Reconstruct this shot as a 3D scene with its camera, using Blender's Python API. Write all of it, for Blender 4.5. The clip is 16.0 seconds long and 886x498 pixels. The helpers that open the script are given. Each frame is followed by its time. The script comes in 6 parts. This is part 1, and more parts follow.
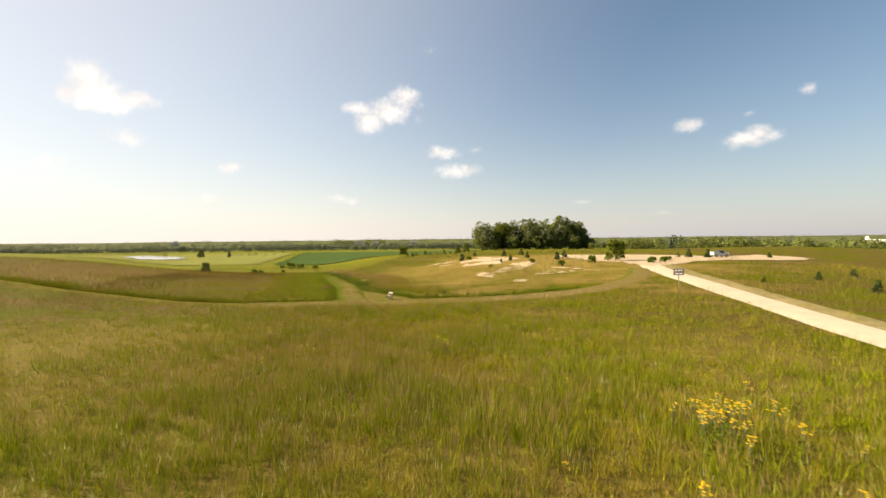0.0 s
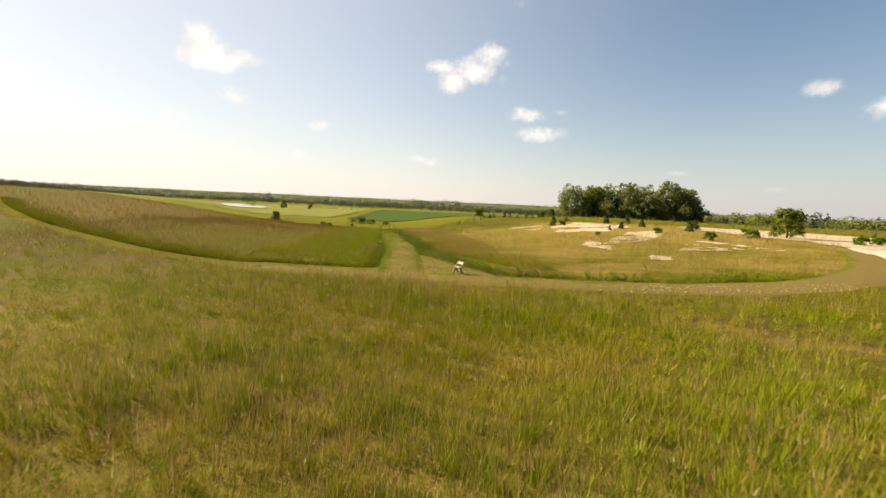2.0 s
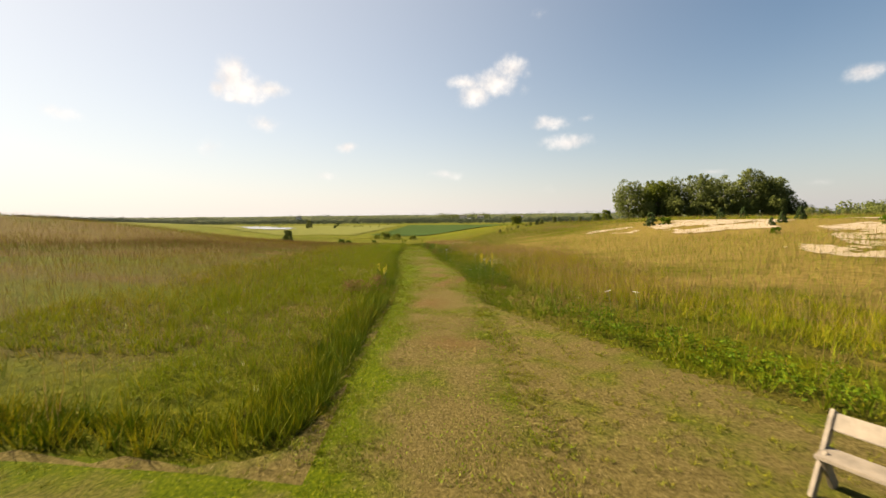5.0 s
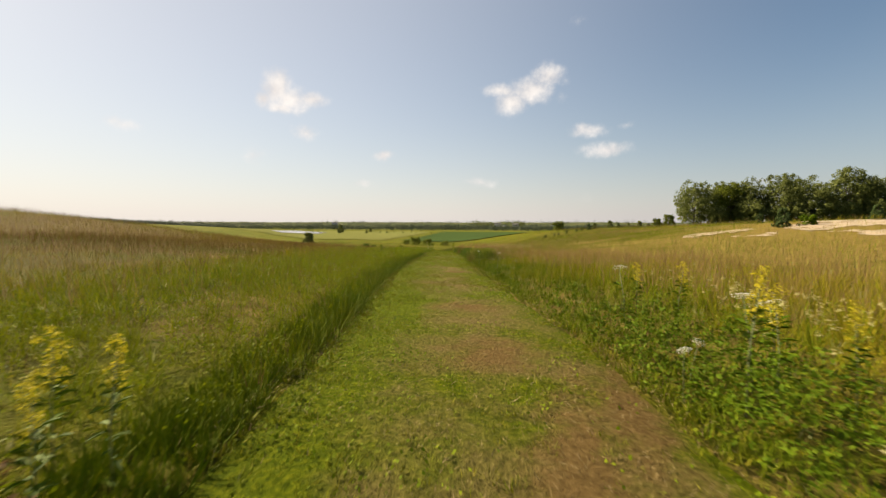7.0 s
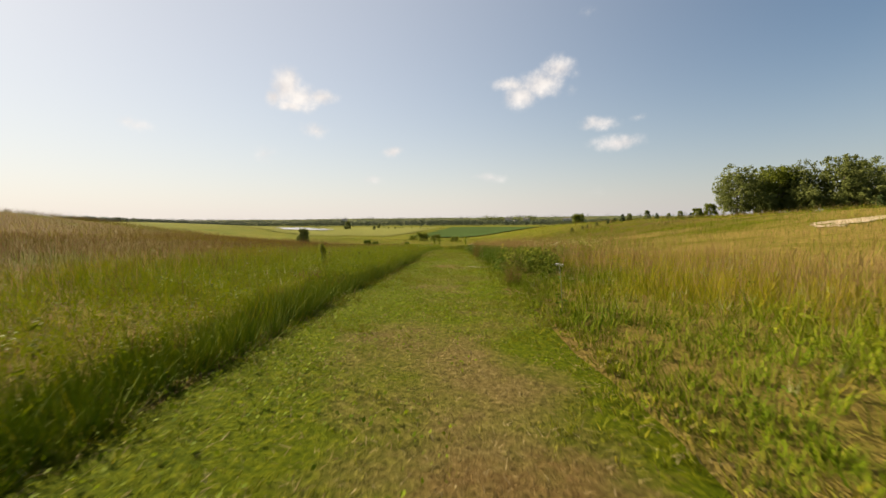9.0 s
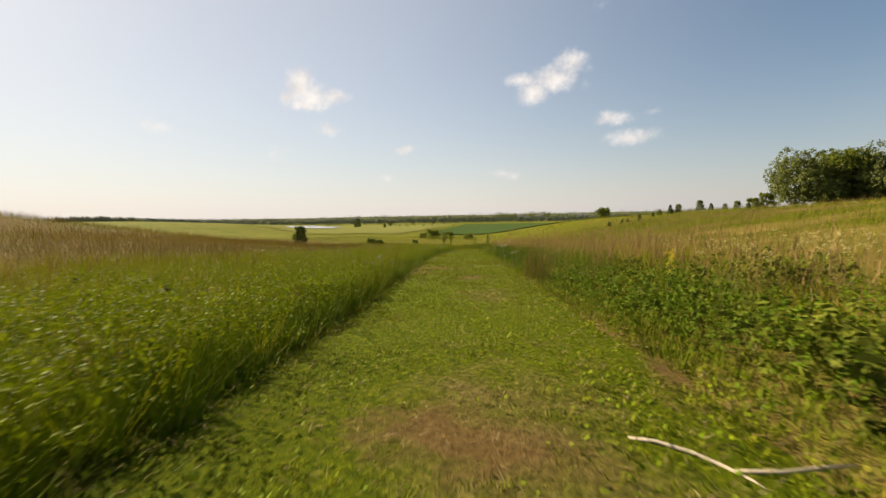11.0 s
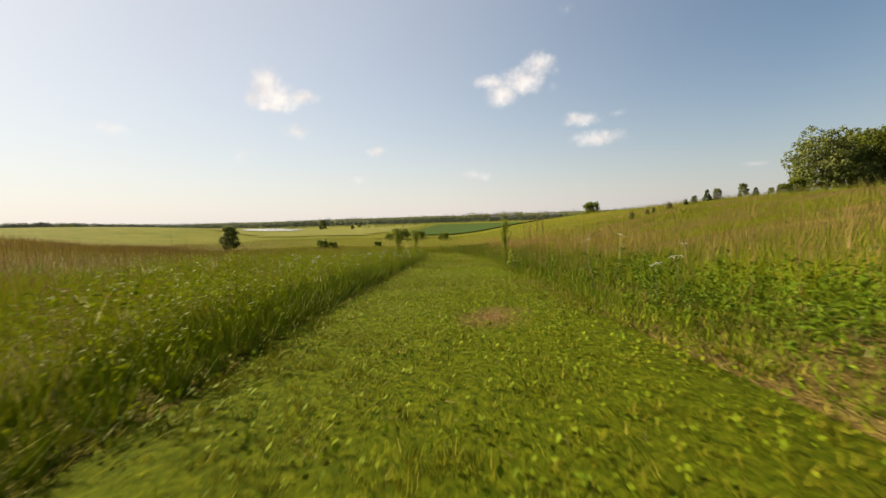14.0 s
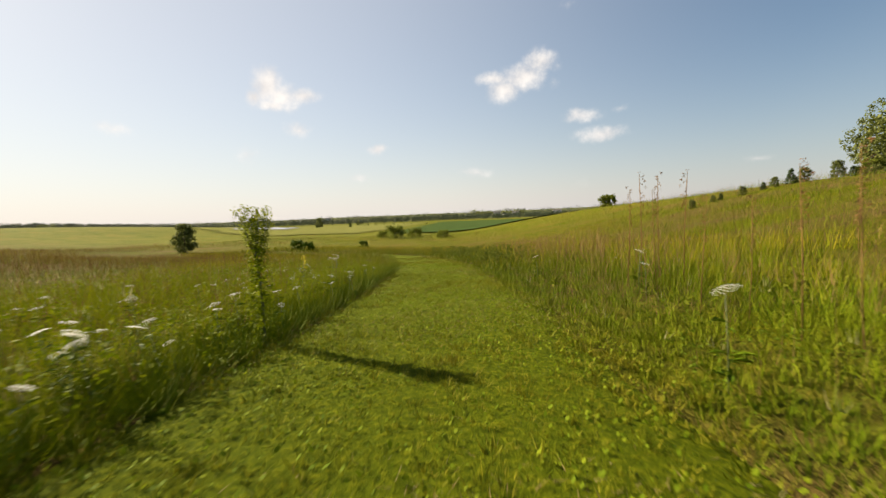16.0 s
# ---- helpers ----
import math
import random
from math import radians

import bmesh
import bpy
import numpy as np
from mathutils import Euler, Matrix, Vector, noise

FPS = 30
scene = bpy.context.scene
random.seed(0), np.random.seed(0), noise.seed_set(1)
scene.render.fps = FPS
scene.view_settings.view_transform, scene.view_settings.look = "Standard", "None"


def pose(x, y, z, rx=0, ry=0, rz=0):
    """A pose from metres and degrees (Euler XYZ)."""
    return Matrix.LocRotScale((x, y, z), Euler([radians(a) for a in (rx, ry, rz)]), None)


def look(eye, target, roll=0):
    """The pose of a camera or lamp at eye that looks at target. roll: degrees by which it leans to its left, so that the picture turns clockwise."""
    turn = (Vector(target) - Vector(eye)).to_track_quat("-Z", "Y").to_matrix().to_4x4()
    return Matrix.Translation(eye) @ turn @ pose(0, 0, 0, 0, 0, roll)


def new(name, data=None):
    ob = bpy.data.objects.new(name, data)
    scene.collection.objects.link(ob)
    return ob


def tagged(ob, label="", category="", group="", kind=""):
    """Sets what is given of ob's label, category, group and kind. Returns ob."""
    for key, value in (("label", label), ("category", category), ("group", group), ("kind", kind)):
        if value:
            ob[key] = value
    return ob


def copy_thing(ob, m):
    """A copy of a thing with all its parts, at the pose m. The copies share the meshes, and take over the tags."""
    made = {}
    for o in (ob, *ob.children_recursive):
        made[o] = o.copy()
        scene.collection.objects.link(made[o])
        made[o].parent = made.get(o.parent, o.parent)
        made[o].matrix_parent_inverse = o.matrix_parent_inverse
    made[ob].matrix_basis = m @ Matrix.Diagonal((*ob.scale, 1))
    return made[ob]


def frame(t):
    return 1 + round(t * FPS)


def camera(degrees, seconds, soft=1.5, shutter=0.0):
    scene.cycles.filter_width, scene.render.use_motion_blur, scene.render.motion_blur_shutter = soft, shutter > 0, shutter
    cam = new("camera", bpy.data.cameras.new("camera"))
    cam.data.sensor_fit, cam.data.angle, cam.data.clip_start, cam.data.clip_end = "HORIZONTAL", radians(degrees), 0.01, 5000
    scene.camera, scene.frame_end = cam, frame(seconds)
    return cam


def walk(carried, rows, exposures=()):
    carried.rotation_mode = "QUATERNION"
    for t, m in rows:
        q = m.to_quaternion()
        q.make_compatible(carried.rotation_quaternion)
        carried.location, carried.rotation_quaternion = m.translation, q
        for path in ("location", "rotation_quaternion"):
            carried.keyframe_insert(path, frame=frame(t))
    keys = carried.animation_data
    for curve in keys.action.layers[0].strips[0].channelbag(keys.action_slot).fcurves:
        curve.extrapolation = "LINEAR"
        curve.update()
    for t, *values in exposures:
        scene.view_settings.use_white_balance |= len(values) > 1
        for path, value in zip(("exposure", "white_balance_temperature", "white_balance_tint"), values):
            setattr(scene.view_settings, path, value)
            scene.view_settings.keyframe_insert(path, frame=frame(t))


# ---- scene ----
cam = camera(93.3, 16.0, 1.4, 0.12)
# seconds, eye x y z in metres, yaw, pitch, roll in degrees
ROWS = [
    (0.0, 0.00, 0.00, 6.20, 0.00, -1.10, 0.60),
    (0.5, -0.08, 4.45, 5.93, 4.83, -3.75, -3.62),
    (1.0, -0.49, 8.86, 5.50, 9.61, -4.53, -6.31),
    (1.5, -1.13, 13.20, 5.09, 9.80, -4.65, -3.49),
    (2.0, -2.07, 17.47, 4.57, 10.32, -6.21, -2.69),
    (2.5, -2.94, 21.62, 3.97, 12.97, -5.89, -3.95),
    (3.0, -3.80, 25.49, 3.54, 14.04, -3.53, -2.46),
    (5.5, -9.67, 43.77, 2.50, 14.04, -4.54, 0.63),
    (6.0, -10.55, 47.39, 2.13, 17.49, -4.11, -2.79),
    (6.5, -11.59, 50.78, 1.75, 19.41, -3.23, -3.23),
    (7.0, -12.68, 54.36, 1.44, 18.74, -3.36, -0.20),
    (7.5, -13.89, 57.68, 1.21, 18.89, -3.45, 0.50),
    (8.0, -14.94, 60.93, 1.03, 18.93, -3.52, 1.89),
    (10.5, -19.94, 75.93, 0.53, 22.29, -4.55, -2.23),
    (11.0, -21.23, 79.08, 0.28, 21.86, -4.28, 0.98),
    (11.5, -22.63, 82.23, 0.10, 19.13, -4.66, 3.92),
    (12.0, -23.81, 85.24, -0.11, 17.54, -5.00, 3.22),
    (12.5, -24.72, 88.13, -0.28, 18.18, -5.05, 0.29),
    (13.0, -25.65, 90.97, -0.51, 18.43, -4.87, -0.45),
    (13.5, -26.63, 94.04, -0.68, 18.32, -4.52, 0.83),
    (14.0, -27.78, 97.15, -0.86, 18.10, -4.20, 1.82),
    (14.5, -28.88, 100.29, -0.98, 18.26, -4.11, 2.25),
    (15.0, -29.96, 103.45, -1.13, 18.41, -4.44, 2.44),
    (15.5, -30.70, 106.90, -1.28, 18.41, -4.49, 2.40),
    (16.0, -31.42, 110.35, -1.47, 18.40, -4.52, 2.28),
]
walk(cam, [(t, pose(x, y, z, 90 + pitch, roll, yaw)) for t, x, y, z, yaw, pitch, roll in ROWS],
     [(0.0, 2.1, 7100, 9), (3.0, 2.08, 7100, 9), (5.5, 1.95, 6950, 9), (7.0, 1.79, 6850, 9), (12.0, 1.77, 6850, 9), (16.0, 1.86, 6800, 8)])

# ---- sky and sun ----
SUN_AZ, SUN_EL = 76.0, 29.0        # degrees to the left of north, and up
sun = new("sun", bpy.data.lights.new("sun", "SUN"))
sun.data.energy, sun.data.angle, sun.data.color = 5.0, radians(0.6), (1.0, 0.86, 0.66)
sun.matrix_world = look((0, 0, 60), Vector((0, 0, 60)) - Vector((-math.sin(radians(SUN_AZ)) * math.cos(radians(SUN_EL)), math.cos(radians(SUN_AZ)) * math.cos(radians(SUN_EL)), math.sin(radians(SUN_EL)))))

world = bpy.data.worlds.new("world")
scene.world = world
world.use_nodes = True
wn, wl = world.node_tree.nodes, world.node_tree.links
wn.clear()


def wvec(op):
    n = wn.new("ShaderNodeVectorMath")
    n.operation = op
    return n


def wcolour():
    n = wn.new("ShaderNodeMix")
    n.data_type = "RGBA"
    return n


def wmath(op, a, b=None, clamp=False):
    n = wn.new("ShaderNodeMath")
    n.operation, n.use_clamp = op, clamp
    for i, v in enumerate((a, b)):
        if v is None:
            continue
        if isinstance(v, (int, float)):
            n.inputs[i].default_value = v
        else:
            wl.new(v, n.inputs[i])
    return n.outputs[0]


sky = wn.new("ShaderNodeTexSky")
sky.sky_type, sky.sun_disc, sky.sun_elevation, sky.sun_rotation = "NISHITA", False, radians(SUN_EL), radians(-SUN_AZ)
sky.altitude, sky.air_density, sky.dust_density, sky.ozone_density = 300.0, 1.25, 0.4, 3.2
way = wn.new("ShaderNodeTexCoord").outputs["Generated"]
# cumulus: degrees left of north, degrees up, half width, half height in degrees, thickness
CLOUDS = [
    (40.0, 16.4, 1.80, 2.26, 1.50),
    (41.4, 15.0, 1.12, 1.34, 1.20),
    (38.4, 15.3, 2.54, 1.63, 1.40),
    (35.9, 15.5, 2.22, 0.96, 1.15),
    (39.2, 14.4, 2.59, 0.81, 1.20),
    (36.7, 11.6, 1.58, 1.09, 0.75),
    (43.0, 8.2, 1.73, 1.34, 0.50),
    (10.8, 17.2, 2.83, 0.94, 1.15),
    (9.7, 15.8, 1.95, 1.75, 1.20),
    (7.2, 17.0, 2.7, 1.7, 1.25),
    (5.1, 18.7, 2.0, 1.5, 1.20),
    (3.3, 17.8, 0.93, 0.80, 0.42),
    (3.5, 16.1, 0.77, 0.74, 0.40),
    (-0.3, 11.8, 2.48, 0.91, 1.00),
    (-4.6, 12.1, 1.00, 0.53, 0.55),
    (-2.3, 9.4, 3.25, 0.99, 1.05),
    (26.9, 9.1, 1.47, 0.68, 0.95),
    (13.7, 5.7, 2.34, 0.75, 0.75),
    (-30.3, 12.9, 1.50, 0.84, 1.05),
    (-35.9, 10.6, 2.34, 0.92, 1.10),
    (-37.3, 11.1, 1.67, 0.90, 1.10),
    (-36.2, 13.5, 0.91, 0.42, 0.45),
    (-41.0, 15.0, 0.79, 0.56, 0.75),
    (29.4, 5.4, 1.88, 0.74, 0.55),
    (1.1, 24.4, 0.93, 0.63, 0.45),
    (-18.4, 4.8, 1.53, 0.37, 0.50),
    (-27.7, 3.1, 1.58, 0.41, 0.40),
    (-23.6, 2.5, 0.91, 0.50, 0.35),
    (0.3, 3.6, 1.39, 1.08, 0.30),
    (56.0, 10.6, 1.75, 0.83, 0.80),
]
warp = wn.new("ShaderNodeTexNoise")
warp.inputs["Scale"].default_value, warp.inputs["Detail"].default_value = 14.0, 3.0
wl.new(way, warp.inputs["Vector"])
shift = wvec("SUBTRACT")
wl.new(warp.outputs["Color"], shift.inputs[0])
shift.inputs[1].default_value = (0.5, 0.5, 0.5)
small = wvec("SCALE")
wl.new(shift.outputs[0], small.inputs[0])
small.inputs["Scale"].default_value = 0.026
warped = wvec("ADD")
wl.new(way, warped.inputs[0])
wl.new(small.outputs[0], warped.inputs[1])
total, under = None, None
for az, el, hw, hh, thick in CLOUDS:
    m = wn.new("ShaderNodeMapping")
    m.vector_type = "TEXTURE"
    m.inputs["Rotation"].default_value = (radians(el), 0, radians(az))
    m.inputs["Scale"].default_value = (math.tan(radians(hw)), 1000.0, math.tan(radians(hh)))
    wl.new(warped.outputs[0], m.inputs["Vector"])
    d = wvec("LENGTH")
    wl.new(m.outputs[0], d.inputs[0])
    v = wmath("MULTIPLY", wmath("SUBTRACT", 1.35, d.outputs["Value"]), thick)
    total = v if total is None else wmath("MAXIMUM", total, v)
fluff = wn.new("ShaderNodeTexNoise")
fluff.inputs["Scale"].default_value, fluff.inputs["Detail"].default_value, fluff.inputs["Roughness"].default_value = 52.0, 6.0, 0.6
wl.new(way, fluff.inputs["Vector"])
soft = wn.new("ShaderNodeMapRange")
soft.interpolation_type = "SMOOTHSTEP"
soft.inputs["From Min"].default_value, soft.inputs["From Max"].default_value = -0.05, 1.75
wl.new(wmath("ADD", total, wmath("MULTIPLY", wmath("SUBTRACT", fluff.outputs["Fac"], 0.5), 1.7)), soft.inputs["Value"])
inside = wmath("MINIMUM", wmath("MAXIMUM", total, 0.0), 1.0)
alpha = wmath("MULTIPLY", soft.outputs["Result"], wmath("MULTIPLY", inside, 1.5, True), True)
lobes = wn.new("ShaderNodeTexNoise")
lobes.inputs["Scale"].default_value, lobes.inputs["Detail"].default_value = 26.0, 3.0
wl.new(way, lobes.inputs["Vector"])
body = wcolour()
wl.new(wmath("MULTIPLY", wmath("SUBTRACT", lobes.outputs["Fac"], 0.35), 2.2, True), body.inputs["Factor"])
body.inputs["A"].default_value, body.inputs["B"].default_value = (7.2, 6.9, 7.0, 1), (9.6, 9.2, 9.1, 1)
# thin summer haze that whitens the sky towards the horizon
sep = wn.new("ShaderNodeSeparateXYZ")
wl.new(way, sep.inputs[0])
sunward = wvec("DOT_PRODUCT")
wl.new(way, sunward.inputs[0])
sunward.inputs[1].default_value = (-math.sin(radians(SUN_AZ)) * math.cos(radians(SUN_EL)), math.cos(radians(SUN_AZ)) * math.cos(radians(SUN_EL)), math.sin(radians(SUN_EL)))
towards = sunward.outputs["Value"]
# the haze is brightest on the sun's side
veil = wcolour()
wl.new(wmath("DIVIDE", wmath("ADD", towards, 0.45), 0.95, True), veil.inputs["Factor"])
veil.inputs["A"].default_value, veil.inputs["B"].default_value = (3.9, 4.0, 4.75, 1), (6.75, 6.45, 6.7, 1)
lowband = wmath("POWER", wmath("SUBTRACT", 1.0, wmath("ABSOLUTE", sep.outputs["Z"])), 7.0)
hazed = wcolour()
wl.new(wmath("MULTIPLY", lowband, 0.86), hazed.inputs["Factor"])
wl.new(sky.outputs["Color"], hazed.inputs["A"])
wl.new(veil.outputs["Result"], hazed.inputs["B"])
# and glows white round the sun
glow = wcolour()
wl.new(wmath("MULTIPLY", wmath("POWER", wmath("MAXIMUM", towards, 0.0), 1.35), 0.58), glow.inputs["Factor"])
wl.new(hazed.outputs["Result"], glow.inputs["A"])
glow.inputs["B"].default_value = (7.9, 7.55, 7.5, 1)
hazed = glow
mixed = wcolour()
wl.new(alpha, mixed.inputs["Factor"])
wl.new(hazed.outputs["Result"], mixed.inputs["A"])
wl.new(body.outputs["Result"], mixed.inputs["B"])
back = wn.new("ShaderNodeBackground")
back.inputs["Strength"].default_value = 0.05
# the air is clear enough that the sun outweighs the sky
thin = wvec("SCALE")
wl.new(mixed.outputs["Result"], thin.inputs[0])
thin.inputs["Scale"].default_value = 0.64
wl.new(thin.outputs[0], back.inputs["Color"])
wl.new(back.outputs[0], wn.new("ShaderNodeOutputWorld").inputs["Surface"])

# ---- materials ----
def material(name):
    m = bpy.data.materials.new(name)
    m.use_nodes = True
    nt = m.node_tree
    return m, nt, nt.nodes["Principled BSDF"]


def tex_noise(nt, scale, detail=4.0, rough=0.55, squash=None):
    """Noise over world position."""
    g = nt.nodes.new("ShaderNodeNewGeometry")
    out = g.outputs["Position"]
    if squash:
        mp = nt.nodes.new("ShaderNodeMapping")
        mp.inputs["Scale"].default_value = squash
        nt.links.new(out, mp.inputs["Vector"])
        out = mp.outputs[0]
    n = nt.nodes.new("ShaderNodeTexNoise")
    n.inputs["Scale"].default_value, n.inputs["Detail"].default_value, n.inputs["Roughness"].default_value = scale, detail, rough
    nt.links.new(out, n.inputs["Vector"])
    return n.outputs["Fac"]


def tone(c):
    """How much light these surfaces give back."""
    return tuple(0.63 * v for v in c)


def olive(c):
    """Summer grass leans to olive."""
    return (c[0] * 1.50, c[1] * 1.25, c[2] * 0.25)


def ramp(nt, fac, stops, warm=False):
    r = nt.nodes.new("ShaderNodeValToRGB")
    e = r.color_ramp.elements
    stops = [(p, tone(olive(c) if warm else c)) for p, c in stops]
    while len(e) < len(stops):
        e.new(0.5)
    for i, (p, c) in enumerate(stops):
        e[i].position, e[i].color = p, (*c, 1)
    nt.links.new(fac, r.inputs["Fac"])
    return r.outputs["Color"]


def blend(nt, fac, a, b, mode="MIX"):
    n = nt.nodes.new("ShaderNodeMix")
    n.data_type, n.blend_type = "RGBA", mode
    for v, key in ((fac, "Factor"), (a, "A"), (b, "B")):
        if isinstance(v, (int, float)):
            n.inputs[key].default_value = v
        elif isinstance(v, tuple):
            n.inputs[key].default_value = (*v, 1)
        else:
            nt.links.new(v, n.inputs[key])
    return n.outputs["Result"]


def calc(nt, op, a, b, clamp=False):
    n = nt.nodes.new("ShaderNodeMath")
    n.operation, n.use_clamp = op, clamp
    for i, v in enumerate((a, b)):
        if isinstance(v, (int, float)):
            n.inputs[i].default_value = v
        else:
            nt.links.new(v, n.inputs[i])
    return n.outputs[0]


def relief(nt, bsdf, fac, strength, distance):
    b = nt.nodes.new("ShaderNodeBump")
    b.inputs["Strength"].default_value, b.inputs["Distance"].default_value = strength, distance
    nt.links.new(fac, b.inputs["Height"])
    nt.links.new(b.outputs[0], bsdf.inputs["Normal"])


def plain(name, colour, rough=0.6, metal=0.0, vary=0.25, scale=6.0):
    m, nt, b = material(name)
    dark = tuple(c * (1 - vary) for c in colour)
    light = tuple(min(1, c * (1 + vary)) for c in colour)
    n = tex_noise(nt, scale, 5.0, 0.6)
    nt.links.new(ramp(nt, n, [(0.3, dark), (0.7, light)]), b.inputs["Base Color"])
    b.inputs["Roughness"].default_value, b.inputs["Metallic"].default_value = rough, metal
    relief(nt, b, tex_noise(nt, scale * 6, 3.0), 0.3, 0.01)
    return m


def leafy(name, stops, patch, patch_scale=0.12, through_light=0.35, rough=0.65, warm=False):
    """Leaves and blades: a hue for each piece, drifting patches over the ground, light shining through."""
    m, nt, b = material(name)
    g = nt.nodes.new("ShaderNodeNewGeometry")
    own = ramp(nt, g.outputs["Random Per Island"], stops, warm)
    patch = tone(olive(patch) if warm else patch)
    drift = calc(nt, "MULTIPLY", calc(nt, "SUBTRACT", tex_noise(nt, patch_scale, 3.0, 0.6), 0.42), 4.5, True)
    col = blend(nt, calc(nt, "MULTIPLY", drift, 0.75), own, patch)
    nt.links.new(col, b.inputs["Base Color"])
    b.inputs["Roughness"].default_value = rough
    b.inputs["Specular IOR Level"].default_value = 0.05
    t = nt.nodes.new("ShaderNodeBsdfTranslucent")
    nt.links.new(col, t.inputs["Color"])
    mix = nt.nodes.new("ShaderNodeMixShader")
    mix.inputs["Fac"].default_value = through_light
    nt.links.new(b.outputs[0], mix.inputs[1])
    nt.links.new(t.outputs[0], mix.inputs[2])
    nt.links.new(mix.outputs[0], nt.nodes["Material Output"].inputs["Surface"])
    return m


GRASS = leafy("prairie_grass", [(0.0, (0.108, 0.15, 0.02)), (0.35, (0.155, 0.195, 0.032)), (0.75, (0.211, 0.23, 0.05)), (1.0, (0.268, 0.25, 0.08))], (0.207, 0.195, 0.054), 0.16, 0.2, 0.75, True)
LUSH = leafy("lush_grass", [(0.0, (0.0546, 0.11, 0.013)), (0.5, (0.088, 0.157, 0.021)), (0.85, (0.132, 0.196, 0.034)), (1.0, (0.185, 0.221, 0.06))], (0.107, 0.159, 0.023), 0.3, 0.04, 0.75, True)
SEED = leafy("seed_heads", [(0.0, (0.21, 0.13, 0.05)), (0.5, (0.29, 0.19, 0.073)), (1.0, (0.39, 0.275, 0.118))], (0.265, 0.17, 0.06), 0.2, 0.3, 0.9)
BLUESTEM = leafy("bluestem_heads", [(0.0, (0.125, 0.068, 0.024)), (0.5, (0.175, 0.10, 0.036)), (1.0, (0.25, 0.155, 0.06))], (0.155, 0.088, 0.03), 0.2, 0.22, 0.9)
PLUME = leafy("pale_grass_plumes", [(0.0, (0.24, 0.26, 0.09)), (0.6, (0.34, 0.33, 0.13)), (1.0, (0.45, 0.42, 0.20))], (0.32, 0.32, 0.12), 0.6, 0.35, 0.8)
CLIPPINGS = leafy("dry_clippings", [(0.0, (0.20, 0.14, 0.055)), (0.5, (0.34, 0.25, 0.10)), (1.0, (0.52, 0.42, 0.21))], (0.26, 0.18, 0.07), 0.9, 0.1, 0.8)
DARK_HEAD = leafy("dark_seed_heads", [(0.0, (0.035, 0.022, 0.014)), (1.0, (0.075, 0.05, 0.03))], (0.05, 0.035, 0.02), 0.9, 0.1, 0.9)
CREAM = leafy("cream_flowers", [(0.0, (0.42, 0.38, 0.13)), (1.0, (0.62, 0.56, 0.26))], (0.5, 0.45, 0.17), 1.0, 0.3)
TURF = leafy("mown_turf", [(0.0, (0.0382, 0.0588, 0.0154)), (0.4, (0.114, 0.169, 0.0298)), (0.75, (0.176, 0.228, 0.0474)), (1.0, (0.297, 0.295, 0.122))], (0.158, 0.169, 0.0507), 0.35, 0.14, 0.65, True)
CLOVER = leafy("clover_leaves", [(0.0, (0.0746, 0.153, 0.022)), (0.5, (0.122, 0.205, 0.033)), (1.0, (0.191, 0.281, 0.055))], (0.126, 0.198, 0.033), 0.5, 0.32, 0.75, True)
FORB = leafy("dark_forbs", [(0.0, (0.065, 0.10, 0.022)), (0.6, (0.105, 0.15, 0.034)), (1.0, (0.165, 0.21, 0.05))], (0.10, 0.14, 0.032), 0.5, 0.3, 0.7, True)
WEED = leafy("weed_leaves", [(0.0, (0.0385, 0.086, 0.0133)), (0.6, (0.0629, 0.125, 0.0209)), (1.0, (0.0999, 0.172, 0.0323))], (0.0577, 0.112, 0.019), 0.6, 0.12, 0.7, True)
LEAFLET = leafy("small_weed_leaves", [(0.0, (0.055, 0.108, 0.013)), (0.5, (0.11, 0.175, 0.022)), (1.0, (0.205, 0.265, 0.04))], (0.115, 0.17, 0.022), 0.5, 0.28, 0.75, True)
# brighter copy of the lush grass, sunlight on its tops put into the colour
LIT_MEADOW = leafy("lit_meadow_grass", [(0.0, (0.062, 0.118, 0.014)), (0.5, (0.115, 0.178, 0.024)), (0.85, (0.185, 0.232, 0.04)), (1.0, (0.275, 0.265, 0.072))], (0.14, 0.185, 0.026), 0.3, 0.24, 0.75, True)
OAK = leafy("oak_leaves", [(0.0, (0.10, 0.125, 0.03)), (0.6, (0.165, 0.19, 0.048)), (1.0, (0.25, 0.265, 0.075))], (0.15, 0.175, 0.042), 0.15, 0.35, 0.7)
PALE_WEED = leafy("pale_weed_leaves", [(0.0, (0.15, 0.18, 0.018)), (0.6, (0.215, 0.245, 0.028)), (1.0, (0.31, 0.325, 0.055))], (0.195, 0.225, 0.025), 0.5, 0.5, 0.8)
LIGHT_LEAF = leafy("light_leaves", [(0.0, (0.095, 0.125, 0.014)), (0.6, (0.145, 0.175, 0.02)), (1.0, (0.21, 0.235, 0.034))], (0.13, 0.155, 0.018), 0.2, 0.48, 0.75)
CEDAR = leafy("cedar_leaves", [(0.0, (0.04, 0.07, 0.02)), (0.6, (0.07, 0.105, 0.03)), (1.0, (0.11, 0.14, 0.045))], (0.06, 0.095, 0.026), 0.5, 0.25)
# the haze over distant woods is mixed into this paler, bluer leaf colour
HAZED_LEAF = leafy("hazed_woods_leaves", [(0.0, (0.085, 0.105, 0.07)), (0.6, (0.105, 0.125, 0.082)), (1.0, (0.13, 0.15, 0.10))], (0.10, 0.12, 0.08), 0.01, 0.2)
